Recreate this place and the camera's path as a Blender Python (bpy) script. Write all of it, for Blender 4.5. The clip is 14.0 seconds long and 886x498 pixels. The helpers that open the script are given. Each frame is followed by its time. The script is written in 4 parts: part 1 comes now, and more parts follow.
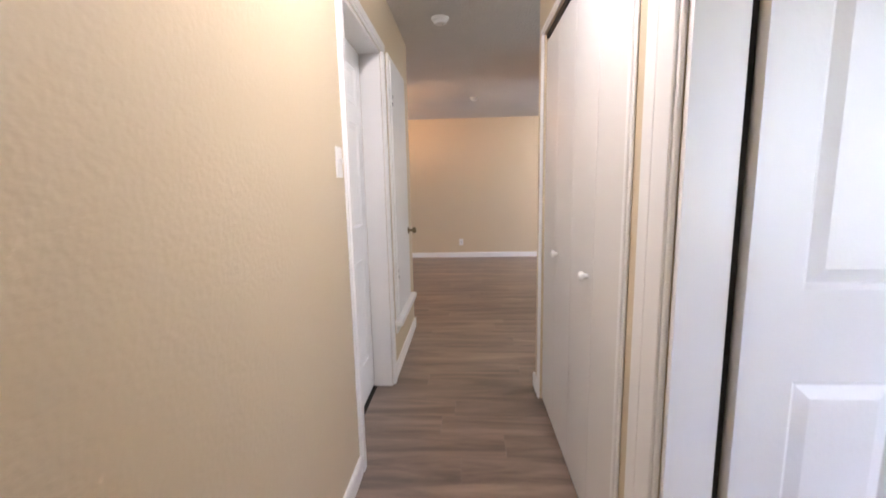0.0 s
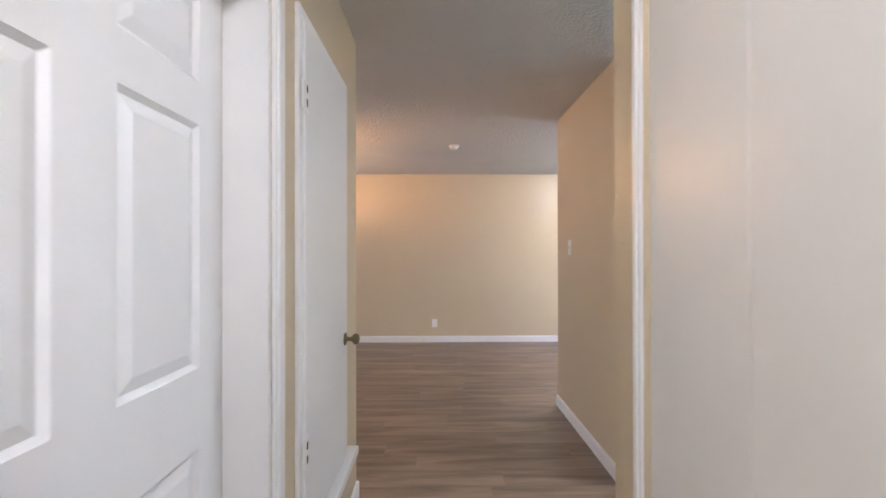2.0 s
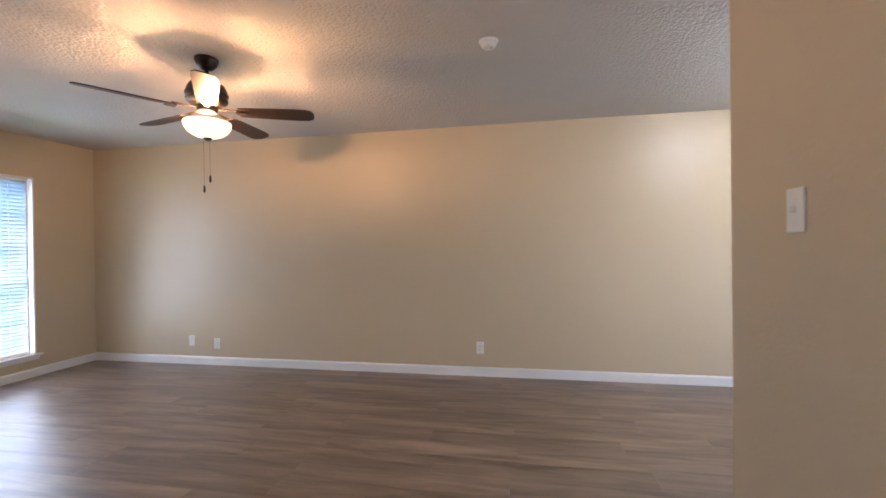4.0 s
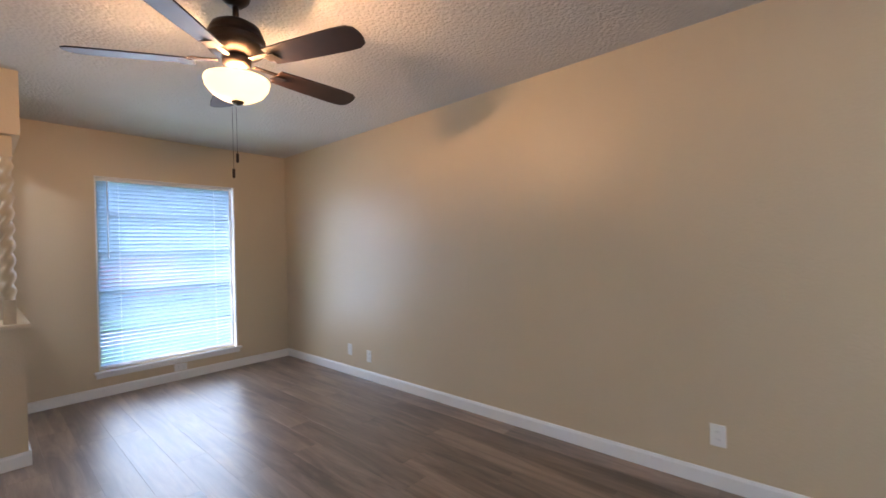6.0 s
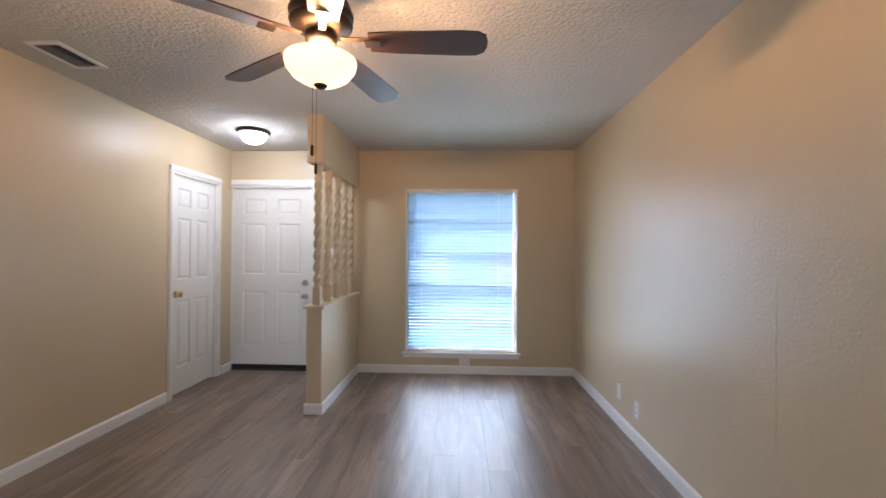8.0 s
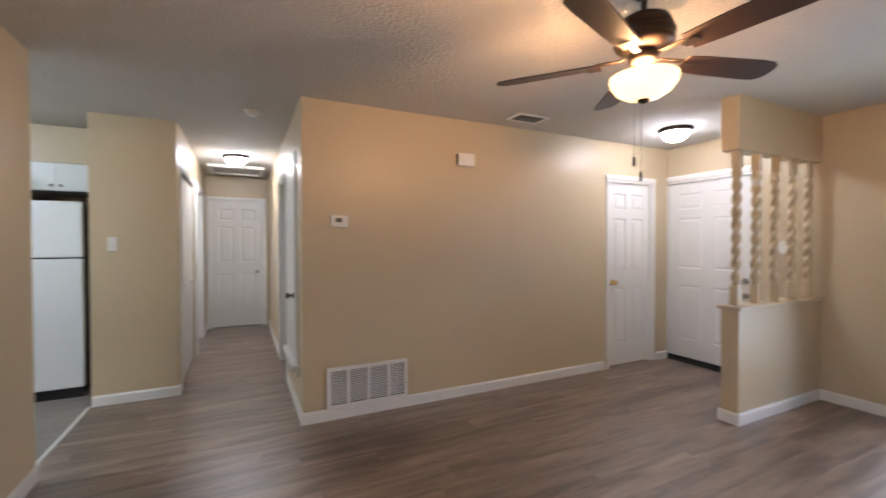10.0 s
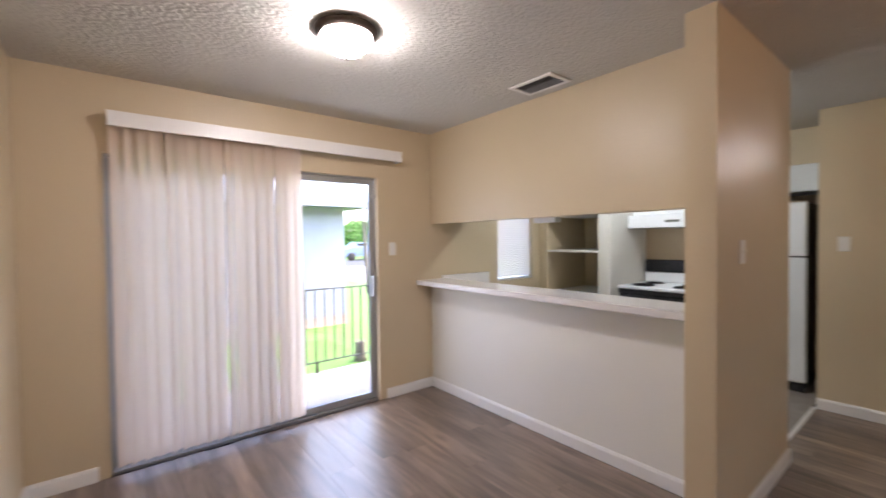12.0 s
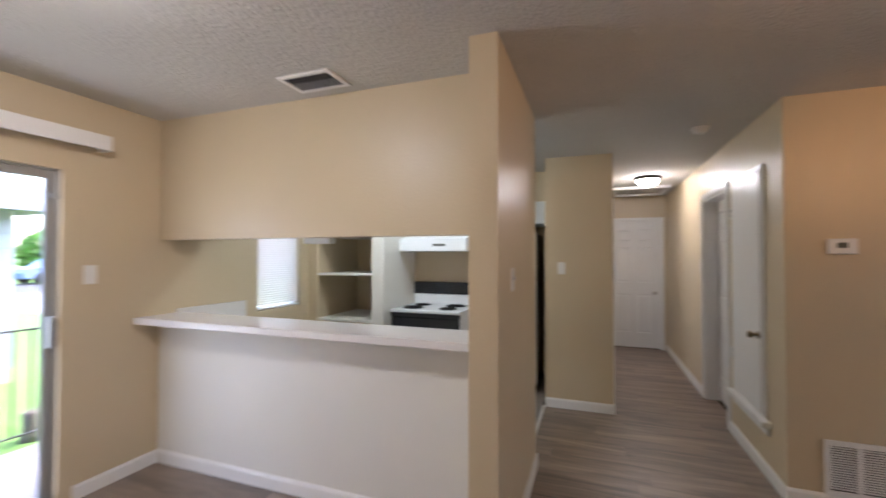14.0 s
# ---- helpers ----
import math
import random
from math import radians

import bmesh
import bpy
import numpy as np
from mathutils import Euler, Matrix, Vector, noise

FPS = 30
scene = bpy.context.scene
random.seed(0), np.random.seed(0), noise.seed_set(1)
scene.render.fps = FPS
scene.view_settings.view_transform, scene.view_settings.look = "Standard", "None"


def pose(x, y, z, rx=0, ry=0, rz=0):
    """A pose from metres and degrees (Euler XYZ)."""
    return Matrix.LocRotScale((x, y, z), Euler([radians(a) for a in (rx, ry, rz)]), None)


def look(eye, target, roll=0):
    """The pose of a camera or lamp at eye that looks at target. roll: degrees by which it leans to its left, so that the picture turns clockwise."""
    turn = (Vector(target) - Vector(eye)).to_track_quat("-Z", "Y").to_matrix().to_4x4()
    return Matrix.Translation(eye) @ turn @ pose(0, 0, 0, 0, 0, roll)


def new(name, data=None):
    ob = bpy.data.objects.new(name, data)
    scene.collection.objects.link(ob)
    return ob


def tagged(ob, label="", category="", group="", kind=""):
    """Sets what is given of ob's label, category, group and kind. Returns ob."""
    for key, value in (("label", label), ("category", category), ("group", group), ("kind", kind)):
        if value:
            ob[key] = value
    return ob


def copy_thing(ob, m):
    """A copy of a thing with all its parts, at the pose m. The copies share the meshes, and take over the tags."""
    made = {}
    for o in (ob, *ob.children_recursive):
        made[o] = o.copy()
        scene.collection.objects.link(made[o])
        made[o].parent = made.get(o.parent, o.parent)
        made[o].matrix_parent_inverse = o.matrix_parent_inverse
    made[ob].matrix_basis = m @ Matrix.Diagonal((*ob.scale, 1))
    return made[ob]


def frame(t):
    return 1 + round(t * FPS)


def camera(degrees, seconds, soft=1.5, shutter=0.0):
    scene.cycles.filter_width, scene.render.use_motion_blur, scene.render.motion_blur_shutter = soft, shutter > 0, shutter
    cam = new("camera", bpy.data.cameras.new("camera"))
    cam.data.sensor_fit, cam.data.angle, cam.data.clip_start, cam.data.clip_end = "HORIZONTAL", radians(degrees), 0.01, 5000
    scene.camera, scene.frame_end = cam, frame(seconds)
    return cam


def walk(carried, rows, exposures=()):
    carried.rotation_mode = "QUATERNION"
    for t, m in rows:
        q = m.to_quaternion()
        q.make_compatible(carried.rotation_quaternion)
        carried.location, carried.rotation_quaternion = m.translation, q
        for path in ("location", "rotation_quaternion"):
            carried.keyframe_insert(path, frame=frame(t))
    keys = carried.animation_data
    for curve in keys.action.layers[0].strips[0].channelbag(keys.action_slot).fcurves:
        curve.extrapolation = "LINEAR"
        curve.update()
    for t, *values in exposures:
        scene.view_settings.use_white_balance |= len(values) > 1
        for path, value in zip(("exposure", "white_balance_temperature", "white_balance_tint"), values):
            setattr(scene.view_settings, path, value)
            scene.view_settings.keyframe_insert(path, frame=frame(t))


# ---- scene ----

# ---------------------------------------------------------------- camera
cam = camera(94.0, 14.0, soft=1.6, shutter=0.3)
PATH = [
    (0, (0.488, -3.636, 1.265), (0.373, -1.662, 0.969), -1.2),
    (0.5, (0.494, -3.4, 1.3), (0.467, -1.403, 1.182), -0.4),
    (1, (0.466, -3.128, 1.295), (0.496, -1.132, 1.173), -1.1),
    (1.5, (0.472, -2.68, 1.325), (0.506, -0.681, 1.254), -0.6),
    (2, (0.441, -2.228, 1.325), (0.465, -0.228, 1.334), -0.1),
    (2.2, (0.439, -2.05, 1.34), (0.471, -0.05, 1.341), -0.2),
    (4.3, (0.775, 0.032, 1.262), (0.296, 1.974, 1.252), -0.7),
    (4.5, (0.755, 0.192, 1.275), (0.184, 2.109, 1.27), -0.6),
    (5, (0.773, 0.55, 1.288), (-0.046, 2.374, 1.251), -0.8),
    (5.5, (0.811, 0.898, 1.304), (-0.271, 2.58, 1.289), -1.1),
    (6, (0.762, 1.246, 1.29), (-0.565, 2.742, 1.282), -1.4),
    (6.5, (0.687, 1.609, 1.305), (-0.902, 2.823, 1.312), -1.3),
    (7, (0.61, 1.981, 1.305), (-1.208, 2.816, 1.335), -1.2),
    (7.2, (0.569, 2.101, 1.322), (-1.318, 2.762, 1.358), -0.8),
    (9.3, (0.339, 3.071, 1.322), (-1.191, 1.784, 1.312), -0.1),
    (9.5, (0.386, 3.114, 1.31), (-0.989, 1.663, 1.308), -0.2),
    (10, (0.402, 3.211, 1.358), (-0.474, 1.413, 1.328), -0.1),
    (10.5, (0.501, 3.214, 1.354), (0.221, 1.234, 1.325), -0.2),
    (11, (0.604, 3.21, 1.387), (1.019, 1.254, 1.351), -0.1),
    (11.5, (0.729, 3.266, 1.406), (1.78, 1.564, 1.372), -0.3),
    (12, (0.805, 3.369, 1.426), (2.368, 2.123, 1.38), -0.7),
    (12.5, (0.813, 3.414, 1.427), (2.642, 2.607, 1.378), -0.5),
    (13, (0.823, 3.415, 1.432), (2.663, 2.634, 1.4), -0.1),
    (13.5, (0.909, 3.316, 1.46), (2.387, 1.969, 1.47), 0.2),
    (14, (1.085, 3.055, 1.461), (1.769, 1.176, 1.499), 0.1),
]
walk(cam, [(t, look(eye, target, roll)) for t, eye, target, roll in PATH],
     exposures=[(0, 4.72, 5800, 22), (1.0, 4.55, 5650, 21), (2.0, 4.72, 5500, 17), (4.5, 4.25, 5450, 15), (7.0, 4.15, 5300, 12),
                (9.5, 4.25, 5600, 12), (11.0, 4.35, 5700, 21), (12.5, 3.66, 6350, 20), (14, 3.9, 6000, 18)])

# ---------------------------------------------------------------- world and sun
world = bpy.data.worlds.new("sky")
scene.world = world
world.use_nodes = True
wn = world.node_tree.nodes
sky = wn.new("ShaderNodeTexSky")
sky.sky_type = "NISHITA"
sky.sun_disc = False
sky.sun_elevation = radians(50)
sky.sun_rotation = radians(200)
sky.dust_density = 3.0
wn["Background"].inputs["Strength"].default_value = 0.15
world.node_tree.links.new(sky.outputs[0], wn["Background"].inputs["Color"])

sun_data = bpy.data.lights.new("sun", "SUN")
sun_data.energy, sun_data.angle, sun_data.color = 0.5, radians(15), (1, 0.96, 0.9)
sun = new("sun", sun_data)
sun.matrix_world = look((0, 0, 30), (6, 16, 0))

FAN = (-1.11, 2.02)
bulb_data = bpy.data.lights.new("fan_bulb", "POINT")
bulb_data.energy, bulb_data.color, bulb_data.shadow_soft_size = 3.2, (1.0, 0.52, 0.21), 0.035
bulb = new("fan_bulb", bulb_data)
bulb.location = (FAN[0], FAN[1], 2.075)


patio_data = bpy.data.lights.new("patio_daylight", "AREA")
patio_data.shape, patio_data.size, patio_data.size_y = "RECTANGLE", 0.75, 1.85
patio_data.energy, patio_data.color = 0.7, (0.88, 0.93, 1.0)
patio_light = new("patio_daylight", patio_data)
patio_light.matrix_world = look((4.05, 1.93, 1.0), (2.0, 1.93, 1.0))


window_data = bpy.data.lights.new("window_daylight", "AREA")
window_data.shape, window_data.size, window_data.size_y = "RECTANGLE", 1.16, 1.7
window_data.energy, window_data.color = 0.95, (0.93, 0.96, 1.0)
window_data.spread = radians(145)
window_light = new("window_daylight", window_data)
window_light.matrix_world = look((-3.935, 2.57, 1.13), (-2.4, 2.59, 0.86))

bedroom_data = bpy.data.lights.new("bedroom_daylight", "AREA")
bedroom_data.shape, bedroom_data.size, bedroom_data.size_y = "RECTANGLE", 1.1, 1.1
bedroom_data.energy, bedroom_data.color = 0.46, (1.0, 0.97, 0.94)
bedroom_light = new("bedroom_daylight", bedroom_data)
bedroom_light.matrix_world = look((2.4, -4.28, 1.45), (2.2, -2.0, 1.3))


# ---------------------------------------------------------------- materials
def mat(name, color, rough=0.6, metal=0.0, var=0.06, scale=6.0, bump=0.0, bump_scale=200.0, island=False):
    m = bpy.data.materials.new(name)
    m.use_nodes = True
    nt = m.node_tree
    b = nt.nodes["Principled BSDF"]
    b.inputs["Roughness"].default_value = rough
    b.inputs["Metallic"].default_value = metal
    geo = nt.nodes.new("ShaderNodeNewGeometry")
    n1 = nt.nodes.new("ShaderNodeTexNoise")
    n1.inputs["Scale"].default_value = scale
    n1.inputs["Detail"].default_value = 5
    nt.links.new(geo.outputs["Position"], n1.inputs["Vector"])
    ramp = nt.nodes.new("ShaderNodeMixRGB")
    ramp.inputs[1].default_value = (*[c * (1 - var) for c in color], 1)
    ramp.inputs[2].default_value = (*[min(1, c * (1 + var)) for c in color], 1)
    nt.links.new(n1.outputs[0], ramp.inputs[0])
    nt.links.new(ramp.outputs[0], b.inputs["Base Color"])
    if bump:
        n2 = nt.nodes.new("ShaderNodeTexNoise")
        n2.inputs["Scale"].default_value = bump_scale
        n2.inputs["Detail"].default_value = 3
        nt.links.new(geo.outputs["Position"], n2.inputs["Vector"])
        bp = nt.nodes.new("ShaderNodeBump")
        bp.inputs["Strength"].default_value = bump
        bp.inputs["Distance"].default_value = 0.004
        nt.links.new(n2.outputs[0], bp.inputs["Height"])
        nt.links.new(bp.outputs[0], b.inputs["Normal"])
    return m


def glow(name, color, strength):
    m = bpy.data.materials.new(name)
    m.use_nodes = True
    b = m.node_tree.nodes["Principled BSDF"]
    b.inputs["Base Color"].default_value = (0.85, 0.82, 0.78, 1)
    b.inputs["Roughness"].default_value = 0.3
    b.inputs["Emission Color"].default_value = (*color, 1)
    b.inputs["Emission Strength"].default_value = strength
    return m


def wood_floor():
    m = bpy.data.materials.new("vinyl_plank")
    m.use_nodes = True
    nt = m.node_tree
    L = nt.links.new
    b = nt.nodes["Principled BSDF"]
    b.inputs["Specular IOR Level"].default_value = 0.8
    b.inputs["Coat Weight"].default_value = 0.4
    b.inputs["Coat Roughness"].default_value = 0.4
    b.inputs["Coat IOR"].default_value = 1.8
    geo = nt.nodes.new("ShaderNodeNewGeometry")
    info = nt.nodes.new("ShaderNodeObjectInfo")
    off = nt.nodes.new("ShaderNodeVectorMath")
    off.operation = "SCALE"
    off.inputs[0].default_value = (17.0, 31.0, 9.0)
    L(info.outputs["Random"], off.inputs["Scale"])
    add = nt.nodes.new("ShaderNodeVectorMath")
    L(geo.outputs["Position"], add.inputs[0])
    L(off.outputs[0], add.inputs[1])
    mp = nt.nodes.new("ShaderNodeMapping")
    mp.inputs["Scale"].default_value = (0.6, 5.0, 1.0)
    L(add.outputs[0], mp.inputs["Vector"])
    n1 = nt.nodes.new("ShaderNodeTexNoise")
    n1.inputs["Scale"].default_value, n1.inputs["Detail"].default_value = 2.2, 8
    n1.inputs["Roughness"].default_value = 0.62
    n1.inputs["Distortion"].default_value = 0.6
    L(mp.outputs[0], n1.inputs["Vector"])
    mp2 = nt.nodes.new("ShaderNodeMapping")
    mp2.inputs["Scale"].default_value = (3.0, 90.0, 1.0)
    L(add.outputs[0], mp2.inputs["Vector"])
    n2 = nt.nodes.new("ShaderNodeTexNoise")
    n2.inputs["Scale"].default_value, n2.inputs["Detail"].default_value = 2.0, 4
    L(mp2.outputs[0], n2.inputs["Vector"])
    cr = nt.nodes.new("ShaderNodeValToRGB")
    cr.color_ramp.elements[0].position, cr.color_ramp.elements[0].color = 0.36, (*FLOOR_DARK, 1)
    cr.color_ramp.elements[1].position, cr.color_ramp.elements[1].color = 0.66, (*FLOOR_LIGHT, 1)
    L(n1.outputs[0], cr.inputs[0])
    fine = nt.nodes.new("ShaderNodeMixRGB")
    fine.blend_type = "MULTIPLY"
    fine.inputs[0].default_value = 0.25
    L(cr.outputs[0], fine.inputs[1])
    fr = nt.nodes.new("ShaderNodeValToRGB")
    fr.color_ramp.elements[0].position, fr.color_ramp.elements[0].color = 0.35, (0.55, 0.52, 0.5, 1)
    fr.color_ramp.elements[1].position, fr.color_ramp.elements[1].color = 0.6, (1, 1, 1, 1)
    L(n2.outputs[0], fr.inputs[0])
    L(fr.outputs[0], fine.inputs[2])
    mp3 = nt.nodes.new("ShaderNodeMapping")
    mp3.inputs["Scale"].default_value = (0.9, 2.6, 1.0)
    L(add.outputs[0], mp3.inputs["Vector"])
    vk = nt.nodes.new("ShaderNodeTexVoronoi")
    vk.inputs["Scale"].default_value = 1.3
    L(mp3.outputs[0], vk.inputs["Vector"])
    kr = nt.nodes.new("ShaderNodeValToRGB")
    kr.color_ramp.elements[0].position, kr.color_ramp.elements[0].color = 0.02, (0.45, 0.42, 0.40, 1)
    kr.color_ramp.elements[1].position, kr.color_ramp.elements[1].color = 0.11, (1, 1, 1, 1)
    L(vk.outputs["Distance"], kr.inputs[0])
    knots = nt.nodes.new("ShaderNodeMixRGB")
    knots.blend_type = "MULTIPLY"
    knots.inputs[0].default_value = 0.7
    L(fine.outputs[0], knots.inputs[1])
    L(kr.outputs[0], knots.inputs[2])
    fine = knots
    hsv = nt.nodes.new("ShaderNodeHueSaturation")
    mr = nt.nodes.new("ShaderNodeMapRange")
    mr.inputs["To Min"].default_value, mr.inputs["To Max"].default_value = 0.82, 1.18
    L(info.outputs["Random"], mr.inputs["Value"])
    L(mr.outputs[0], hsv.inputs["Value"])
    L(fine.outputs[0], hsv.inputs["Color"])
    L(hsv.outputs[0], b.inputs["Base Color"])
    rr = nt.nodes.new("ShaderNodeMapRange")
    rr.inputs["To Min"].default_value, rr.inputs["To Max"].default_value = 0.32, 0.42
    L(n1.outputs[0], rr.inputs["Value"])
    L(rr.outputs[0], b.inputs["Roughness"])
    bp = nt.nodes.new("ShaderNodeBump")
    bp.inputs["Strength"].default_value, bp.inputs["Distance"].default_value = 0.07, 0.002
    L(n2.outputs[0], bp.inputs["Height"])
    L(bp.outputs[0], b.inputs["Normal"])
    return m


def popcorn():
    m = mat("popcorn_ceiling", (0.58, 0.56, 0.525), 0.95, var=0.05, scale=3)
    nt = m.node_tree
    geo = nt.nodes["Geometry"]
    v = nt.nodes.new("ShaderNodeTexVoronoi")
    v.inputs["Scale"].default_value = 55
    n = nt.nodes.new("ShaderNodeTexNoise")
    n.inputs["Scale"].default_value, n.inputs["Detail"].default_value = 38, 5
    nt.links.new(geo.outputs["Position"], n.inputs["Vector"])
    nt.links.new(geo.outputs["Position"], v.inputs["Vector"])
    mx = nt.nodes.new("ShaderNodeMath")
    mx.operation = "SUBTRACT"
    nt.links.new(n.outputs[0], mx.inputs[0])
    nt.links.new(v.outputs["Distance"], mx.inputs[1])
    bp = nt.nodes.new("ShaderNodeBump")
    bp.inputs["Strength"].default_value, bp.inputs["Distance"].default_value = 0.38, 0.015
    nt.links.new(mx.outputs[0], bp.inputs["Height"])
    nt.links.new(bp.outputs[0], nt.nodes["Principled BSDF"].inputs["Normal"])
    return m


def glass():
    m = bpy.data.materials.new("window_glass")
    m.use_nodes = True
    nt = m.node_tree
    b = nt.nodes["Principled BSDF"]
    b.inputs["Transmission Weight"].default_value = 1
    b.inputs["Roughness"].default_value = 0
    b.inputs["IOR"].default_value = 1.45
    return m


def translucent(name, color, amount, rough=0.5):
    m = bpy.data.materials.new(name)
    m.use_nodes = True
    nt = m.node_tree
    b = nt.nodes["Principled BSDF"]
    b.inputs["Base Color"].default_value = (*color, 1)
    b.inputs["Roughness"].default_value = rough
    t = nt.nodes.new("ShaderNodeBsdfTranslucent")
    t.inputs["Color"].default_value = (*color, 1)
    mx = nt.nodes.new("ShaderNodeMixShader")
    mx.inputs[0].default_value = amount
    nt.links.new(b.outputs[0], mx.inputs[1])
    nt.links.new(t.outputs[0], mx.inputs[2])
    nt.links.new(mx.outputs[0], nt.nodes["Material Output"].inputs["Surface"])
    return m


FLOOR_DARK, FLOOR_LIGHT = (0.094, 0.061, 0.043), (0.32, 0.225, 0.16)
M_WALL = mat("tan_wall_paint", (0.59, 0.485, 0.325), 0.38, var=0.03, scale=1.5, bump=0.35, bump_scale=70)
M_CEIL = popcorn()
M_TRIM = mat("white_gloss_paint", (0.80, 0.79, 0.77), 0.32, var=0.02, scale=4, bump=0.05, bump_scale=40)
M_DOOR = mat("white_door_paint", (0.78, 0.775, 0.76), 0.35, var=0.025, scale=5, bump=0.12, bump_scale=90)
M_BIFOLD = mat("white_bifold_paint", (0.70, 0.68, 0.645), 0.36, var=0.02, scale=2, bump=0.04, bump_scale=30)
M_HALFWALL = mat("white_wall_paint", (0.75, 0.73, 0.67), 0.5, var=0.03, scale=2, bump=0.3, bump_scale=70)
M_FLOOR = wood_floor()
M_VINYL = mat("grey_kitchen_vinyl", (0.25, 0.22, 0.19), 0.4, var=0.3, scale=9)
M_PLASTIC = mat("white_plastic", (0.80, 0.79, 0.76), 0.35, var=0.02)
M_COUNTER = mat("white_laminate", (0.74, 0.72, 0.71), 0.18, var=0.03, scale=8)
M_BRONZE = mat("oiled_bronze", (0.05, 0.035, 0.025), 0.4, metal=0.8, var=0.2)
M_BLADE = mat("dark_walnut_blade", (0.028, 0.013, 0.009), 0.45, var=0.5, scale=14)
M_BRASS = mat("aged_brass", (0.22, 0.17, 0.10), 0.35, metal=0.9, var=0.15)
M_NICKEL = mat("satin_nickel", (0.45, 0.42, 0.38), 0.35, metal=0.9, var=0.1)
M_GOLD = mat("bright_brass", (0.75, 0.55, 0.22), 0.25, metal=1.0, var=0.05)
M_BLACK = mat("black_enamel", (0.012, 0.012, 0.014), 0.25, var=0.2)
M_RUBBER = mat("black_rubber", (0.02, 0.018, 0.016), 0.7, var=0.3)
M_DARK = mat("dark_void", (0.02, 0.018, 0.016), 0.9, var=0.2)
M_ALU = mat("mill_aluminium", (0.42, 0.43, 0.44), 0.4, metal=0.85, var=0.1)
M_APPL = mat("white_appliance", (0.80, 0.82, 0.84), 0.22, var=0.02)
M_CAB = mat("white_cabinet_paint", (0.78, 0.80, 0.80), 0.35, var=0.02)
M_SCREEN = mat("grey_lcd", (0.12, 0.13, 0.11), 0.2, var=0.05)
# dark grey carries the shade between the vent's white louvres
M_LOUVRE = mat("louvre_gap_shade", (0.16, 0.15, 0.14), 0.5, var=0.1)
M_GLASS = glass()
# white slats; the blue of the skylight is put into their colour
M_SLAT = translucent("sky_tinted_white_slat", (0.35, 0.445, 0.53), 0.5)
M_SLAT_WHITE = translucent("white_vinyl_slat", (0.88, 0.76, 0.68), 0.6)
M_VANE = translucent("cream_fabric_vane", (0.80, 0.685, 0.58), 0.5, 0.8)
M_FANGLOW = glow("lit_amber_glass", (1.0, 0.55, 0.18), 0.17)
M_LAMP_DINING = glow("lit_white_glass_dining", (1.0, 0.94, 0.86), 9.0)
M_LAMP_HALL = glow("lit_white_glass_hall", (1.0, 0.95, 0.88), 5.6)
M_LAMP_ENTRY = glow("lit_white_glass_entry", (1.0, 0.95, 0.88), 4.4)
M_LAMP_KITCHEN = glow("lit_white_glass_kitchen", (0.92, 1.0, 0.95), 8.0)


# ---------------------------------------------------------------- mesh helpers
def box(bm, x0, x1, y0, y1, z0, z1, bevel=0.0, seg=1):
    vs = [bm.verts.new((x, y, z)) for x in (x0, x1) for y in (y0, y1) for z in (z0, z1)]
    idx = ((0, 1, 3, 2), (4, 6, 7, 5), (0, 4, 5, 1), (2, 3, 7, 6), (0, 2, 6, 4), (1, 5, 7, 3))
    fs = [bm.faces.new([vs[i] for i in f]) for f in idx]
    if bevel:
        es = list({e for f in fs for e in f.edges})
        bmesh.ops.bevel(bm, geom=es, offset=bevel, segments=seg, profile=0.5, affect="EDGES")
    return bm


def boxes(*rows, bevel=0.0, seg=1):
    bm = bmesh.new()
    for r in rows:
        box(bm, *r, bevel=bevel, seg=seg)
    return bm


def lathe(profile, n=32, cx=0.0, cy=0.0, axis="z"):
    """A turned shape from (radius, height) pairs."""
    bm = bmesh.new()
    rings = []
    for r, h in profile:
        ring = []
        for i in range(n):
            a = 2 * math.pi * i / n
            p = (cx + r * math.cos(a), cy + r * math.sin(a), h)
            if axis == "x":
                p = (h, r * math.cos(a) + cx, r * math.sin(a) + cy)
            elif axis == "y":
                p = (r * math.cos(a) + cx, h, r * math.sin(a) + cy)
            ring.append(bm.verts.new(p))
        rings.append(ring)
    for a, b in zip(rings, rings[1:]):
        for i in range(n):
            bm.faces.new((a[i], a[(i + 1) % n], b[(i + 1) % n], b[i]))
    for ring, (r, _) in ((rings[0], profile[0]), (rings[-1], profile[-1])):
        if r > 0.0005:
            bm.faces.new(ring)
    bmesh.ops.remove_doubles(bm, verts=bm.verts, dist=0.00005)
    bmesh.ops.recalc_face_normals(bm, faces=bm.faces)
    for f in bm.faces:
        f.smooth = len(f.verts) == 4
    return bm


def mesh_of(name, bm, material):
    me = bpy.data.meshes.new(name)
    bmesh.ops.recalc_face_normals(bm, faces=bm.faces)
    bm.to_mesh(me)
    bm.free()
    me.materials.append(material)
    return me


def part(name, bm, material, parent=None, label=""):
    ob = new(name, mesh_of(name, bm, material))
    ob.parent = parent
    return tagged(ob, label) if label else ob


def thing(name, label, category, loc=(0, 0, 0), rz=0.0, group="", kind=""):
    ob = new(name)
    ob.empty_display_size = 0.05
    ob.matrix_world = pose(*loc, 0, 0, rz)
    return tagged(ob, label, category, group, kind)


def structure(name, bm, material, label, category):
    return tagged(part(name, bm, material), label, category, kind="structure")


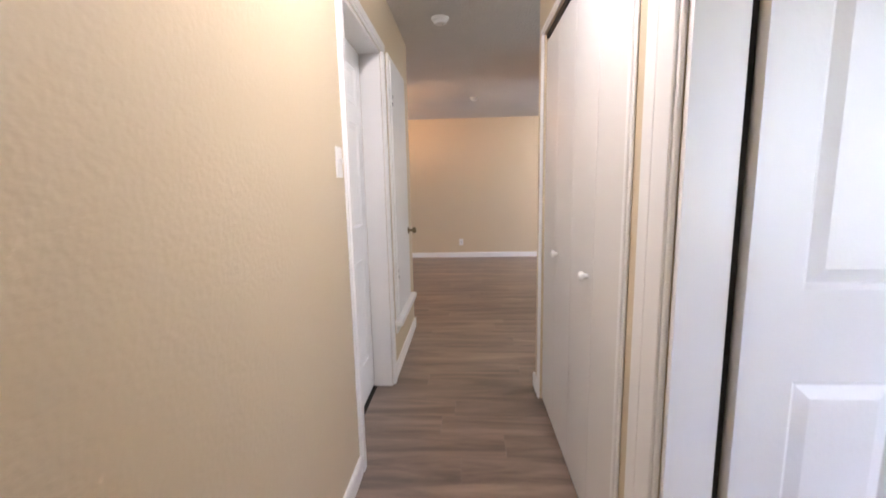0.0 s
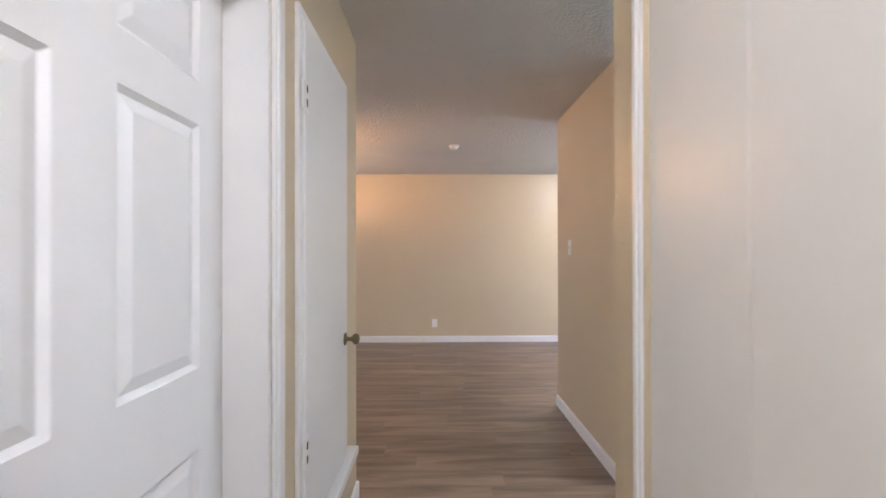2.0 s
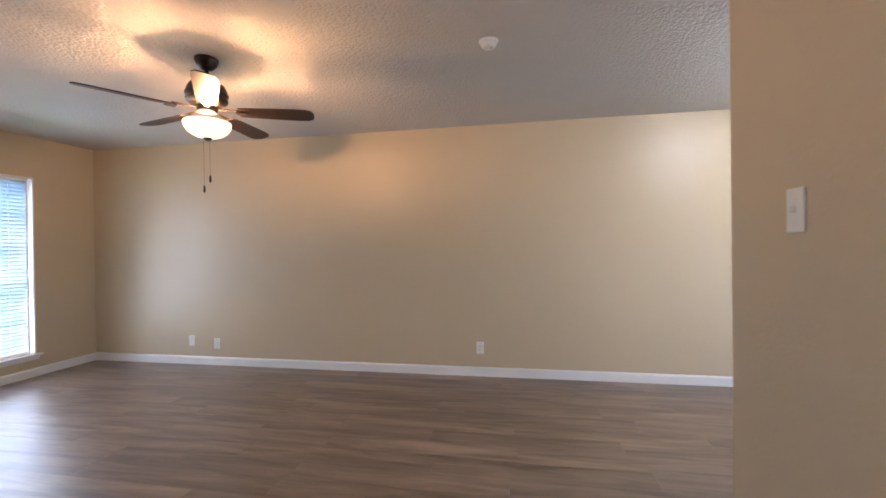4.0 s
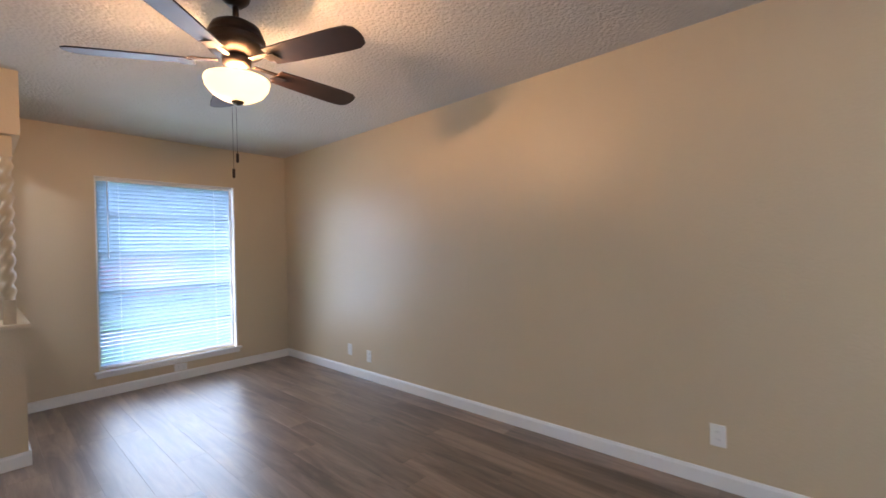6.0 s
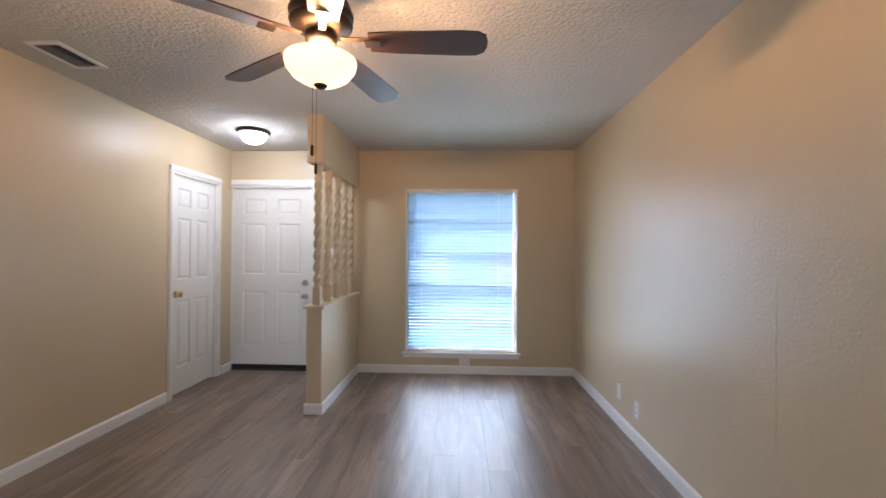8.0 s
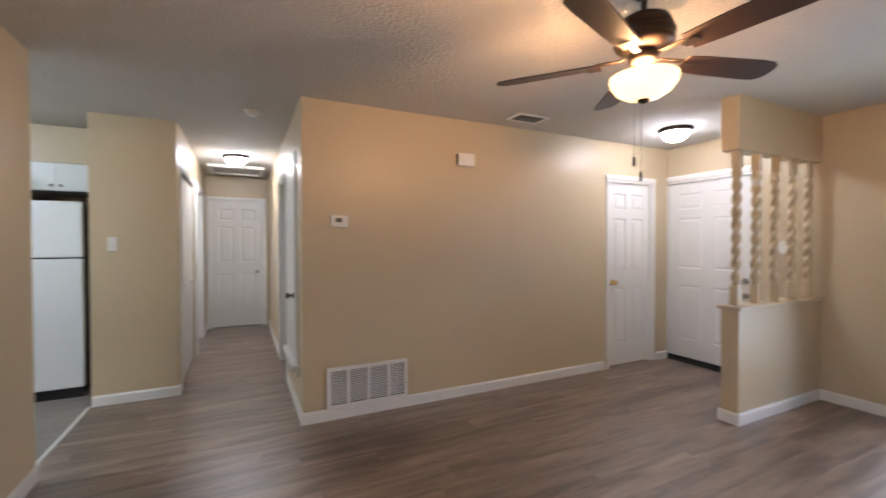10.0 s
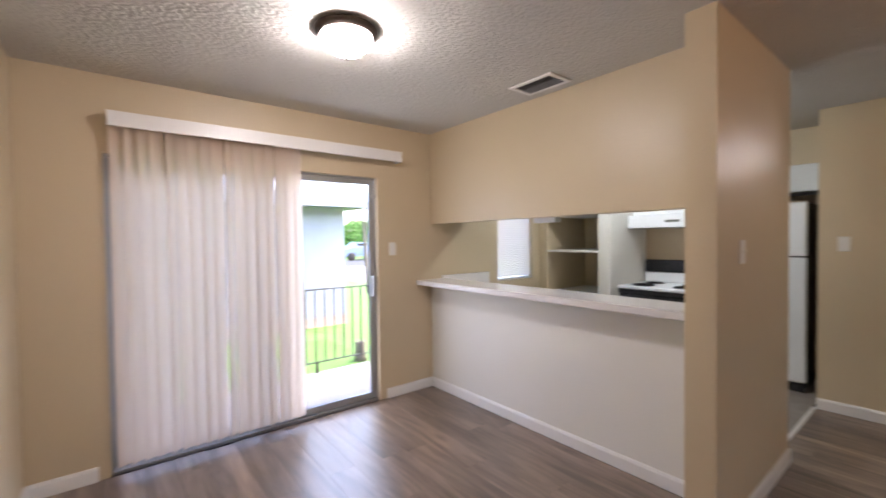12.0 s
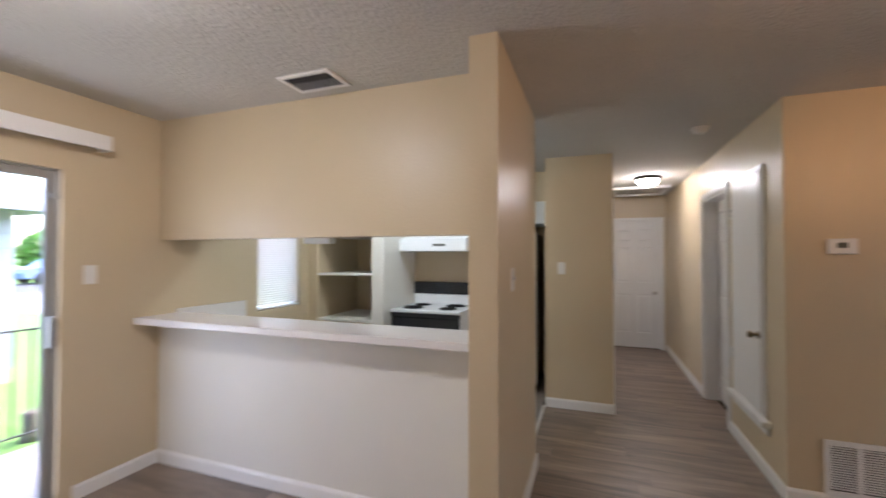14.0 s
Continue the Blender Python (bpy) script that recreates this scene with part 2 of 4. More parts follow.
def wall(name, axis, p0, p1, a0, a1, z0=0.0, z1=2.44, openings=(), material=None, label=""):
    """A wall whose faces lie at p0 and p1 on the given axis, running from a0 to a1, with openings (a0, a1, z0, z1)."""
    bm = bmesh.new()

    def put(s0, s1, t0, t1):
        if s1 - s0 > 1e-4 and t1 - t0 > 1e-4:
            box(bm, *((p0, p1, s0, s1, t0, t1) if axis == "x" else (s0, s1, p0, p1, t0, t1)))

    at = a0
    for o0, o1, oz0, oz1 in sorted(openings):
        put(at, o0, z0, z1)
        put(o0, o1, z0, oz0)
        put(o0, o1, oz1, z1)
        at = o1
    put(at, a1, z0, z1)
    return structure(name, bm, material or M_WALL, label or "tan painted wall with fine orange-peel texture", "wall")


# ---------------------------------------------------------------- structure
H, XW, XE, YN, YS = 2.44, -4.09, 4.02, 3.79, -4.26
HX, KX, CY = 0.913, 1.47, 0.955
WIN = (1.96, 3.18, 0.235, 2.02)
ENTRY = (-0.035, 0.915, 0.0, 2.05)
SLIDE = (1.53, 3.42, 0.0, 1.985)
KWIN = (-0.57, 0.03, 0.95, 2.10)
CLOSET = (-3.82, -3.145, 0.0, 2.03)
BWIN = (1.8, 3.0, 0.85, 2.05)
D1 = (-1.915, -1.13, 0.0, 2.05)
BIF = (-2.50, -1.29, 0.0, 2.05)
D2 = (-3.60, -2.772, 0.0, 2.05)

wall("wall_north", "y", YN, YN + 0.15, XW - 0.15, XE + 0.15)
wall("wall_west", "x", XW - 0.15, XW, YS - 0.15, YN, openings=(WIN, ENTRY))
wall("wall_east", "x", XE, XE + 0.15, YS - 0.15, YN, openings=(SLIDE, KWIN))
wall("wall_south", "y", YS - 0.15, YS, XW, XE, openings=((0.09, 0.85, 0, 2.04), BWIN))
# unseen sheet added behind the hall end door to stop daylight leaking in
wall("light_block_hall_end", "y", YS - 0.20, YS - 0.155, -0.2, 1.2)
wall("wall_living_south", "y", -0.12, 0, XW, -0.12, openings=(CLOSET,))
wall("wall_hall_west", "x", -0.12, 0, YS, 0, openings=(D1,))
wall("wall_hall_east", "x", HX, HX + 0.12, YS, -1.25, openings=(BIF, D2))
wall("wall_closet_north", "y", -1.25, -1.13, HX, 1.533)
wall("wall_closet_back", "x", 1.45, 1.533, -2.68, -1.25)
wall("wall_closet_south", "y", -2.70, -2.60, HX + 0.12, 1.533)
wall("wall_kitchen_south", "y", -1.62, -1.50, 2.32, XE)
wall("wall_fridge_back", "y", -2.40, -2.30, 1.533, 2.32)
wall("wall_fridge_side", "x", 2.32, 2.42, -2.40, -1.62)
wall("wall_partition", "x", KX, KX + 0.13, 0.09, 1.31)
wall("wall_pass_header", "y", CY - 0.12, CY, KX + 0.13, XE, 1.58, H)
wall("wall_pass_low", "y", CY - 0.12, CY, KX + 0.13, XE, 0, 1.0, material=M_HALFWALL,
     label="white painted half wall under the breakfast bar")
wall("wall_entry_half", "y", 1.31, 1.435, XW, -2.89, 0, 0.855, label="tan painted half wall beside the entry")
wall("wall_entry_header", "y", 1.31, 1.435, XW, -2.87, 2.045, H, label="tan painted header above the spindles")

structure("ceiling", boxes((XW - 0.15, XE + 0.15, YS - 0.15, YN + 0.15, H, H + 0.12)), M_CEIL,
          "off-white popcorn textured ceiling", "ceiling")
floor = structure("floor", boxes((XW - 0.15, XE + 0.15, YS - 0.15, YN + 0.15, -0.12, -0.007)), M_DARK,
                  "brown wood-look vinyl plank floor", "floor")
structure("kitchen_floor", boxes((1.56, XE, -2.3, CY - 0.12, -0.007, -0.001)), M_VINYL,
          "grey-brown sheet vinyl kitchen floor", "floor")
structure("threshold_strip", boxes((1.535, 1.56, -1.13, 0.09, -0.007, 0.006), bevel=0.002), M_TRIM,
          "pale threshold strip between plank and vinyl floor", "trim")


# baseboards
def baseboard(x0, y0, x1, y1, side):
    """A run along a wall face; side is the way it stands out of the wall."""
    t, h = 0.014, 0.088
    bm = bmesh.new()
    prof = [(0, 0), (t, 0), (t, h - 0.016), (t * 0.75, h - 0.008), (t * 0.45, h), (0, h)]
    dx, dy = side
    rings = []
    for x, y in ((x0, y0), (x1, y1)):
        rings.append([bm.verts.new((x + dx * a, y + dy * a, b)) for a, b in prof])
    n = len(prof)
    for i in range(n):
        bm.faces.new((rings[0][i], rings[0][(i + 1) % n], rings[1][(i + 1) % n], rings[1][i]))
    bm.faces.new(rings[0])
    bm.faces.new(rings[1])
    return structure("baseboard", bm, M_TRIM, "white painted baseboard along the wall foot", "baseboard")


for run in (
    (XW, YN, XE, YN, (0, -1)), (XW, 1.435, XW, YN - 0.014, (1, 0)), (XW, 0.99, XW, 1.31, (1, 0)),
    (-2.89, 1.296, -2.89, 1.449, (1, 0)), (XW + 0.014, 1.435, -2.89, 1.435, (0, 1)), (XW + 0.014, 1.31, -2.89, 1.31, (0, -1)),
    (-3.075, 0, 0.014, 0, (0, 1)), (XW, 0, -3.89, 0, (0, 1)), (XW, -0.1, XW, 0.0, (1, 0)),
    (0, -1.06, 0, 0, (1, 0)), (0, YS, 0, -1.985, (1, 0)),
    (HX, -1.13, HX, -1.22, (-1, 0)), (HX - 0.014, -1.13, 1.533, -1.13, (0, 1)),
    (HX, YS, HX, -3.715, (-1, 0)),
    (KX, 0.09, KX, 1.31, (-1, 0)), (KX - 0.014, 1.31, KX + 0.144, 1.31, (0, 1)), (KX - 0.014, 0.09, KX + 0.13, 0.09, (0, -1)),
    (KX + 0.13, CY, XE, CY, (0, 1)), (KX + 0.13, CY + 0.014, KX + 0.13, 1.31, (1, 0)),
    (XE, CY + 0.014, XE, 1.47, (-1, 0)), (XE, 3.47, XE, YN - 0.014, (-1, 0)),
):
    baseboard(*run)


# door casings: three moulded boards round an opening
def casing(axis, face, out, a0, a1, z1, w=0.065, d=0.018):
    root = thing("trim", "white painted door casing", "door casing", kind="structure")

    def strip(s0, s1, t0, t1):
        bm = bmesh.new()
        for dd, inset in ((d * 0.6, 0.0), (d, 0.012)):
            i0, i1 = (s0 + inset, s1 - inset) if s1 - s0 < t1 - t0 else (s0, s1)
            j0, j1 = (t0, t1) if s1 - s0 < t1 - t0 else (t0 + inset, t1 - inset)
            lo, hi = sorted((face, face + out * dd))
            box(bm, *((lo, hi, i0, i1, j0, j1) if axis == "x" else (i0, i1, lo, hi, j0, j1)), bevel=0.003)
        part("casing_board", bm, M_TRIM, root)

    strip(a0 - w, a0, 0, z1)
    strip(a1, a1 + w, 0, z1)
    strip(a0 - w, a1 + w, z1, z1 + w)
    return root


def jamb(axis, p0, p1, a0, a1, z1, t=0.018):
    root = thing("trim", "white painted door jamb", "door jamb", kind="structure")
    for s0, s1, t0, t1 in ((a0, a0 + t, 0, z1), (a1 - t, a1, 0, z1), (a0 + t, a1 - t, z1 - t, z1)):
        part("jamb_board", boxes((p0, p1, s0, s1, t0, t1) if axis == "x" else (s0, s1, p0, p1, t0, t1)), M_TRIM, root)


# six-panel doors: built in x (width) and z, face towards -y, front at y=0
def panel_door(name, label, w, h, deep=0.010, t=0.036, material=None, panel_width=0.0):
    material = material or M_DOOR
    root = tagged(new(name), label, "door", kind="structure")
    st, mid = 0.105 * w / 0.75, 0.112 * w / 0.75
    pw = panel_width or (w - 2 * st - mid) / 2
    st = (w - 2 * pw - mid) / 2
    rails = [(0, 0.235), (0.85, 1.04), (1.61, 1.71), (h - 0.115, h)]
    bm = boxes((0, w, deep, t, 0, h))
    for x0, x1 in ((0, st), (w - st, w)):
        box(bm, x0, x1, 0, deep, 0, h)
    for z0, z1 in rails:
        box(bm, st, w - st, 0, deep, z0, z1)
    for (_, z0), (z1, _) in zip(rails, rails[1:]):
        box(bm, st + pw, st + pw + mid, 0, deep, z0, z1)
    part("slab", bm, material, root)
    for (_, z0), (z1, _) in zip(rails, rails[1:]):
        for x0 in (st, st + pw + mid):
            x1 = x0 + pw
            b2 = bmesh.new()
            g, s = 0.012, 0.040
            lo = [b2.verts.new(p) for p in ((x0, 0.0005, z0), (x1, 0.0005, z0), (x1, 0.0005, z1), (x0, 0.0005, z1))]
            va = [b2.verts.new(p) for p in ((x0 + g, deep - 0.0005, z0 + g), (x1 - g, deep - 0.0005, z0 + g), (x1 - g, deep - 0.0005, z1 - g), (x0 + g, deep - 0.0005, z1 - g))]
            up = [b2.verts.new(p) for p in ((x0 + s, 0.002, z0 + s), (x1 - s, 0.002, z0 + s), (x1 - s, 0.002, z1 - s), (x0 + s, 0.002, z1 - s))]
            for A, B in ((lo, va), (va, up)):
                for i in range(4):
                    b2.faces.new((A[i], A[(i + 1) % 4], B[(i + 1) % 4], B[i]))
            b2.faces.new(up)
            part("panel", b2, material, root)
    return root


def knob(parent, x, z, material, label, r=0.027):
    k = part("knob", lathe([(0.031, 0), (0.031, -0.006), (0.011, -0.012), (0.011, -0.030), (r, -0.040), (r, -0.056), (r * 0.6, -0.064), (0, -0.066)], 24, x, z, "y"),
             material, parent, label)
    return k


# entry door, west wall
door = panel_door("door_entry", "closed white six-panel front door", ENTRY[1] - ENTRY[0] - 0.045, 2.005, deep=0.007)
door.matrix_world = pose(XW - 0.045, ENTRY[0] + 0.0225, 0.022, 0, 0, 90)
knob(door, 0.84, 0.80, M_NICKEL, "satin nickel door knob")
part("deadbolt", lathe([(0.033, 0), (0.033, -0.012), (0.022, -0.02), (0, -0.021)], 24, 0.84, 0.95, "y"), M_NICKEL, door, "satin nickel deadbolt")
part("door_sweep", boxes((0, 0.905, -0.014, 0.0, -0.012, 0.03)), M_RUBBER, door, "black rubber door sweep")
for z in (1.35, 1.12):
    part("scuff_plate", boxes((0.893, 0.903, -0.003, 0.0, z - 0.11, z)), M_NICKEL, door, "worn strike edge")
part("corner_pad", boxes((0.868, 0.903, -0.016, -0.001, 0.03, 0.13), bevel=0.004), M_RUBBER, door, "black weatherstrip corner")
casing("x", XW, 1, ENTRY[0], ENTRY[1], ENTRY[3])
jamb("x", XW - 0.15, XW - 0.001, ENTRY[0], ENTRY[1], ENTRY[3])
structure("door_sill", boxes((XW - 0.15, XW + 0.01, ENTRY[0] + 0.018, ENTRY[1] - 0.018, -0.006, 0.010), bevel=0.003), M_RUBBER, "dark metal door threshold", "threshold")

# coat closet door, living south wall
door = panel_door("door_closet", "closed white six-panel closet door", 0.633, 2.0)
door.matrix_world = pose(CLOSET[1] - 0.021, -0.028, 0.012, 0, 0, 180)
knob(door, 0.055, 0.91, M_GOLD, "bright brass door knob")
casing("y", 0, 1, CLOSET[0], CLOSET[1], CLOSET[3], w=0.055)
jamb("y", -0.12, -0.001, CLOSET[0], CLOSET[1], CLOSET[3])

# hall west door
door = panel_door("door_hall_west", "closed white six-panel hall door", 0.825, 2.02, panel_width=0.25)
door.matrix_world = pose(-0.121, D1[1] - 0.018 - 0.825, 0.012, 0, 0, 90)
casing("x", 0, 1, D1[0], D1[1], D1[3])
jamb("x", -0.12, -0.001, D1[0], D1[1], D1[3])

# hall east door, swung open into the room
door = panel_door("door_bedroom", "white six-panel bedroom door standing open", D2[1] - D2[0] - 0.075, 2.02)
door.matrix_world = pose(1.036, -2.812, 0.012)
casing("x", HX, -1, D2[0], D2[1], D2[3], w=0.10)
structure("trim_board", boxes((HX - 0.012, HX, -2.669, -2.61, 0, 2.15), bevel=0.003), M_TRIM, "white painted filler board beside the casing", "trim")
jamb("x", HX + 0.001, HX + 0.104, D2[0], D2[1], D2[3])

# no real seal: black strip added as the shade in the door gap
structure("weatherstrip", boxes((HX + 0.105, HX + 0.119, D2[1] - 0.013, D2[1] - 0.001, 0.0, 2.03)), M_RUBBER, "black strip standing in for shade in the door gap", "weatherstrip")

# door at the hall's end
door = panel_door("door_hall_end", "closed white six-panel bedroom door", 0.72, 2.01)
door.matrix_world = pose(0.83, YS - 0.03, 0.012, 0, 0, 180)
knob(door, 0.66, 0.88, M_NICKEL, "satin nickel door knob")
casing("y", YS, 1, 0.09, 0.85, 2.04, w=0.055)
jamb("y", YS - 0.15, YS - 0.001, 0.09, 0.85, 2.04)

# bifold closet
bif = thing("door_bifold", "closed white flush bifold closet doors", "bifold door", kind="structure")
pw = (BIF[1] - BIF[0]) / 4
for i in range(4):
    y0 = BIF[0] + i * pw
    leaf = part("leaf", boxes((HX + 0.012, HX + 0.042, y0 + 0.0012, y0 + pw - 0.0012, 0.012, 2.01), bevel=0.001), M_BIFOLD, bif)
    if i in (1, 2):
        yk = y0 + (pw - 0.05 if i == 2 else 0.06)
        part("knob", lathe([(0.009, 0), (0.008, -0.012), (0.017, -0.020), (0.018, -0.028), (0.012, -0.034), (0, -0.036)], 20, yk, 0.935, "x"), M_PLASTIC, leaf, "small white wooden knob").location = (HX + 0.012, 0, 0)
part("track", boxes((HX + 0.010, HX + 0.05, BIF[0], BIF[1], 2.028, 2.049)), M_BRONZE, bif, "dark metal top track")
casing("x", HX, -1, BIF[0], BIF[1], BIF[3], w=0.045, d=0.014)

# furnace closet door in the hall's west wall
fd = thing("door_furnace", "closed white flush furnace closet access door above a sill", "access door", kind="structure")
part("slab", boxes((0.002, 0.022, -0.915, -0.328, 0.40, 2.055), bevel=0.002), M_DOOR, fd)
for r in ((0.0, 0.016, -0.955, -0.918, 0.39, 2.06), (0.0, 0.016, -0.325, -0.29, 0.39, 2.06), (0.0, 0.016, -0.955, -0.29, 2.06, 2.095)):
    part("trim_board", boxes(r, bevel=0.003), M_TRIM, fd)
part("sill", boxes((0.0, 0.055, -0.99, -0.215, 0.345, 0.385), bevel=0.006, seg=2), M_TRIM, fd)
part("apron", boxes((0.0, 0.016, -0.965, -0.245, 0.285, 0.345), bevel=0.003), M_TRIM, fd)
for z in (1.815, 0.69):
    part("hinge", boxes((0.0225, 0.028, -0.957, -0.898, z - 0.045, z + 0.045), bevel=0.002), M_PLASTIC, fd, "painted butt hinge")
    for dz in (-0.022, 0.022):
        part("screw", boxes((0.0281, 0.0288, -0.924, -0.912, z + dz - 0.012, z + dz + 0.012)), M_DARK, fd, "dark screw recess")
k = part("knob", lathe([(0.028, 0), (0.028, 0.005), (0.010, 0.010), (0.010, 0.030), (0.024, 0.042), (0.025, 0.055), (0.015, 0.064), (0, 0.066)], 24, -0.365, 0.93, "x"), M_BRASS, fd, "aged brass door knob")
k.location = (0.022, 0, 0)

# attic hatch in the hall ceiling
hatch = thing("attic_hatch", "tan painted attic hatch framed in the hall ceiling", "hatch")
part("cover", boxes((0.16, 0.76, -3.86, -3.26, 2.425, 2.439)), M_CEIL, hatch)
for r in ((0.10, 0.82, -3.92, -3.86, 2.40, 2.439), (0.10, 0.82, -3.26, -3.20, 2.40, 2.439), (0.10, 0.16, -3.86, -3.26, 2.40, 2.439), (0.76, 0.82, -3.86, -3.26, 2.40, 2.439)):
    part("frame_board", boxes(r, bevel=0.003), M_TRIM, hatch)

# ---------------------------------------------------------------- entry spindle screen
cap = tagged(part("half_wall_cap", boxes((XW, -2.865, 1.285, 1.46, 0.855, 0.88), bevel=0.004, seg=2), M_WALL), "tan painted wooden cap on the half wall", "ledge", kind="structure")


def spindle_mesh():
    """A barley-twist spindle between two square blocks."""
    bm = bmesh.new()
    z0, z1 = 0.0, 1.165
    box(bm, -0.03, 0.03, -0.03, 0.03, z0, 0.15, bevel=0.003)
    box(bm, -0.03, 0.03, -0.03, 0.03, z1 - 0.13, z1, bevel=0.003)
    n, m = 20, 110
    rings = []
    for j in range(m + 1):
        u = j / m
        z = 0.15 + u * (z1 - 0.28)
        twist = u * 2 * math.pi * 4.5
        ease = min(1, u / 0.05, (1 - u) / 0.05)
        ring = []
        for i in range(n):
            a = 2 * math.pi * i / n
            r = 0.027 + 0.008 * ease * math.cos(2 * (a - twist))
            ring.append(bm.verts.new((r * math.cos(a), r * math.sin(a), z)))
        rings.append(ring)
    for a, b in zip(rings, rings[1:]):
        for i in range(n):
            bm.faces.new((a[i], a[(i + 1) % n], b[(i + 1) % n], b[i])).smooth = True
    return bm


sp = tagged(part("spindle", spindle_mesh(), M_WALL), "tan painted barley-twist wooden spindle on the half wall", "spindle", "spindles of the entry screen")
sp.matrix_world = pose(-2.96, 1.372, 0.88)
for i in range(1, 5):
    copy_thing(sp, pose(-2.96 - 0.262 * i, 1.372, 0.88, 0, 0, 17 * i))

# ---------------------------------------------------------------- west window
win = thing("window_1", "large white-framed window with closed mini blinds", "window", kind="structure")
y0, y1, z0, z1 = WIN
for r in ((XW - 0.11, XW - 0.06, y0, y0 + 0.035, z0, z1), (XW - 0.11, XW - 0.06, y1 - 0.035, y1, z0, z1), (XW - 0.11, XW - 0.06, y0 + 0.035, y1 - 0.035, z0, z0 + 0.035), (XW - 0.11, XW - 0.06, y0 + 0.035, y1 - 0.035, z1 - 0.035, z1)):
    part("window_frame", boxes(r, bevel=0.003), M_TRIM, win)
for k in range(1, 5):
    z = z0 + (z1 - z0) * k / 5 + 0.012
    part("muntin", boxes((XW - 0.084, XW - 0.056, y0 + 0.035, y1 - 0.035, z - 0.006, z + 0.006)), M_TRIM, win)
g = part("pane", boxes((XW - 0.092, XW - 0.088, y0 + 0.03, y1 - 0.03, z0 + 0.03, z1 - 0.03)), M_GLASS, win)
g.visible_shadow = False
part("window_sill", boxes((XW - 0.06, XW + 0.045, y0 - 0.035, y1 + 0.035, z0 - 0.022, z0 - 0.001), bevel=0.005, seg=2), M_TRIM, win)
part("apron", boxes((XW, XW + 0.014, y0 - 0.02, y1 + 0.02, z0 - 0.065, z0 - 0.022), bevel=0.003), M_TRIM, win)
for r in ((XW - 0.059, XW + 0.004, y0, y0 + 0.012, z0, z1), (XW - 0.059, XW + 0.004, y1 - 0.012, y1, z0, z1), (XW - 0.059, XW + 0.004, y0 + 0.012, y1 - 0.012, z1 - 0.012, z1)):
    part("jamb_board", boxes(r), M_TRIM, win)


def blind(label, x, y0, y1, z0, z1, tilt, slat, pitch=0.0215):
    root = thing("mini_blind", label, "blind", (x, (y0 + y1) / 2, z1))
    w = (y1 - y0) / 2
    part("headrail", boxes((-0.016, 0.016, -w, w, -0.028, 0), bevel=0.003), M_TRIM, root)
    bm = bmesh.new()
    segs, hw = 4, pitch * 0.58
    a = radians(tilt)
    vs = []
    for yy in (-w, w):
        row = []
        for i in range(segs + 1):
            u = -1 + 2 * i / segs
            px, pz = u * hw, 0.0022 * (1 - u * u)
            row.append(bm.verts.new((px * math.cos(a) - pz * math.sin(a), yy, px * math.sin(a) + pz * math.cos(a))))
        vs.append(row)
    for i in range(segs):
        bm.faces.new((vs[0][i], vs[0][i + 1], vs[1][i + 1], vs[1][i])).smooth = True
    me = mesh_of("slat", bm, slat)
    z = -0.04
    while z > z0 - z1 + 0.03:
        s = new("slat", me)
        s.parent, s.location = root, (0, 0, z)
        z -= pitch
    part("bottom_rail", boxes((-0.012, 0.012, -w, w, z0 - z1 + 0.004, z0 - z1 + 0.018), bevel=0.003), M_TRIM, root)
    for yy in (-w * 0.72, w * 0.72):
        part("ladder_cord", boxes((pitch * 0.6, pitch * 0.6 + 0.001, yy - 0.001, yy + 0.001, z0 - z1 + 0.01, -0.02)), M_TRIM, root)
    return root


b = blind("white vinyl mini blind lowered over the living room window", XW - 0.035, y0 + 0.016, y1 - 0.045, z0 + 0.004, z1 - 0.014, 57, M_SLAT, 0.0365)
part("wand", lathe([(0.004, -0.75), (0.004, -0.03)], 8, 0.02, -0.50), M_PLASTIC, b, "clear tilt wand")

# ---------------------------------------------------------------- bedroom window
bw = thing("window_3", "white-framed bedroom window", "window", kind="structure")
x0, x1, z0, z1 = BWIN
for r in ((x0, x0 + 0.035, z0, z1), (x1 - 0.035, x1, z0, z1), (x0 + 0.035, x1 - 0.035, z0, z0 + 0.035), (x0 + 0.035, x1 - 0.035, z1 - 0.035, z1)):
    part("window_frame", boxes((r[0], r[1], YS - 0.11, YS - 0.06, r[2], r[3]), bevel=0.003), M_TRIM, bw)
g = part("pane", boxes((x0 + 0.03, x1 - 0.03, YS - 0.087, YS - 0.083, z0 + 0.03, z1 - 0.03)), M_GLASS, bw)
g.visible_shadow = False

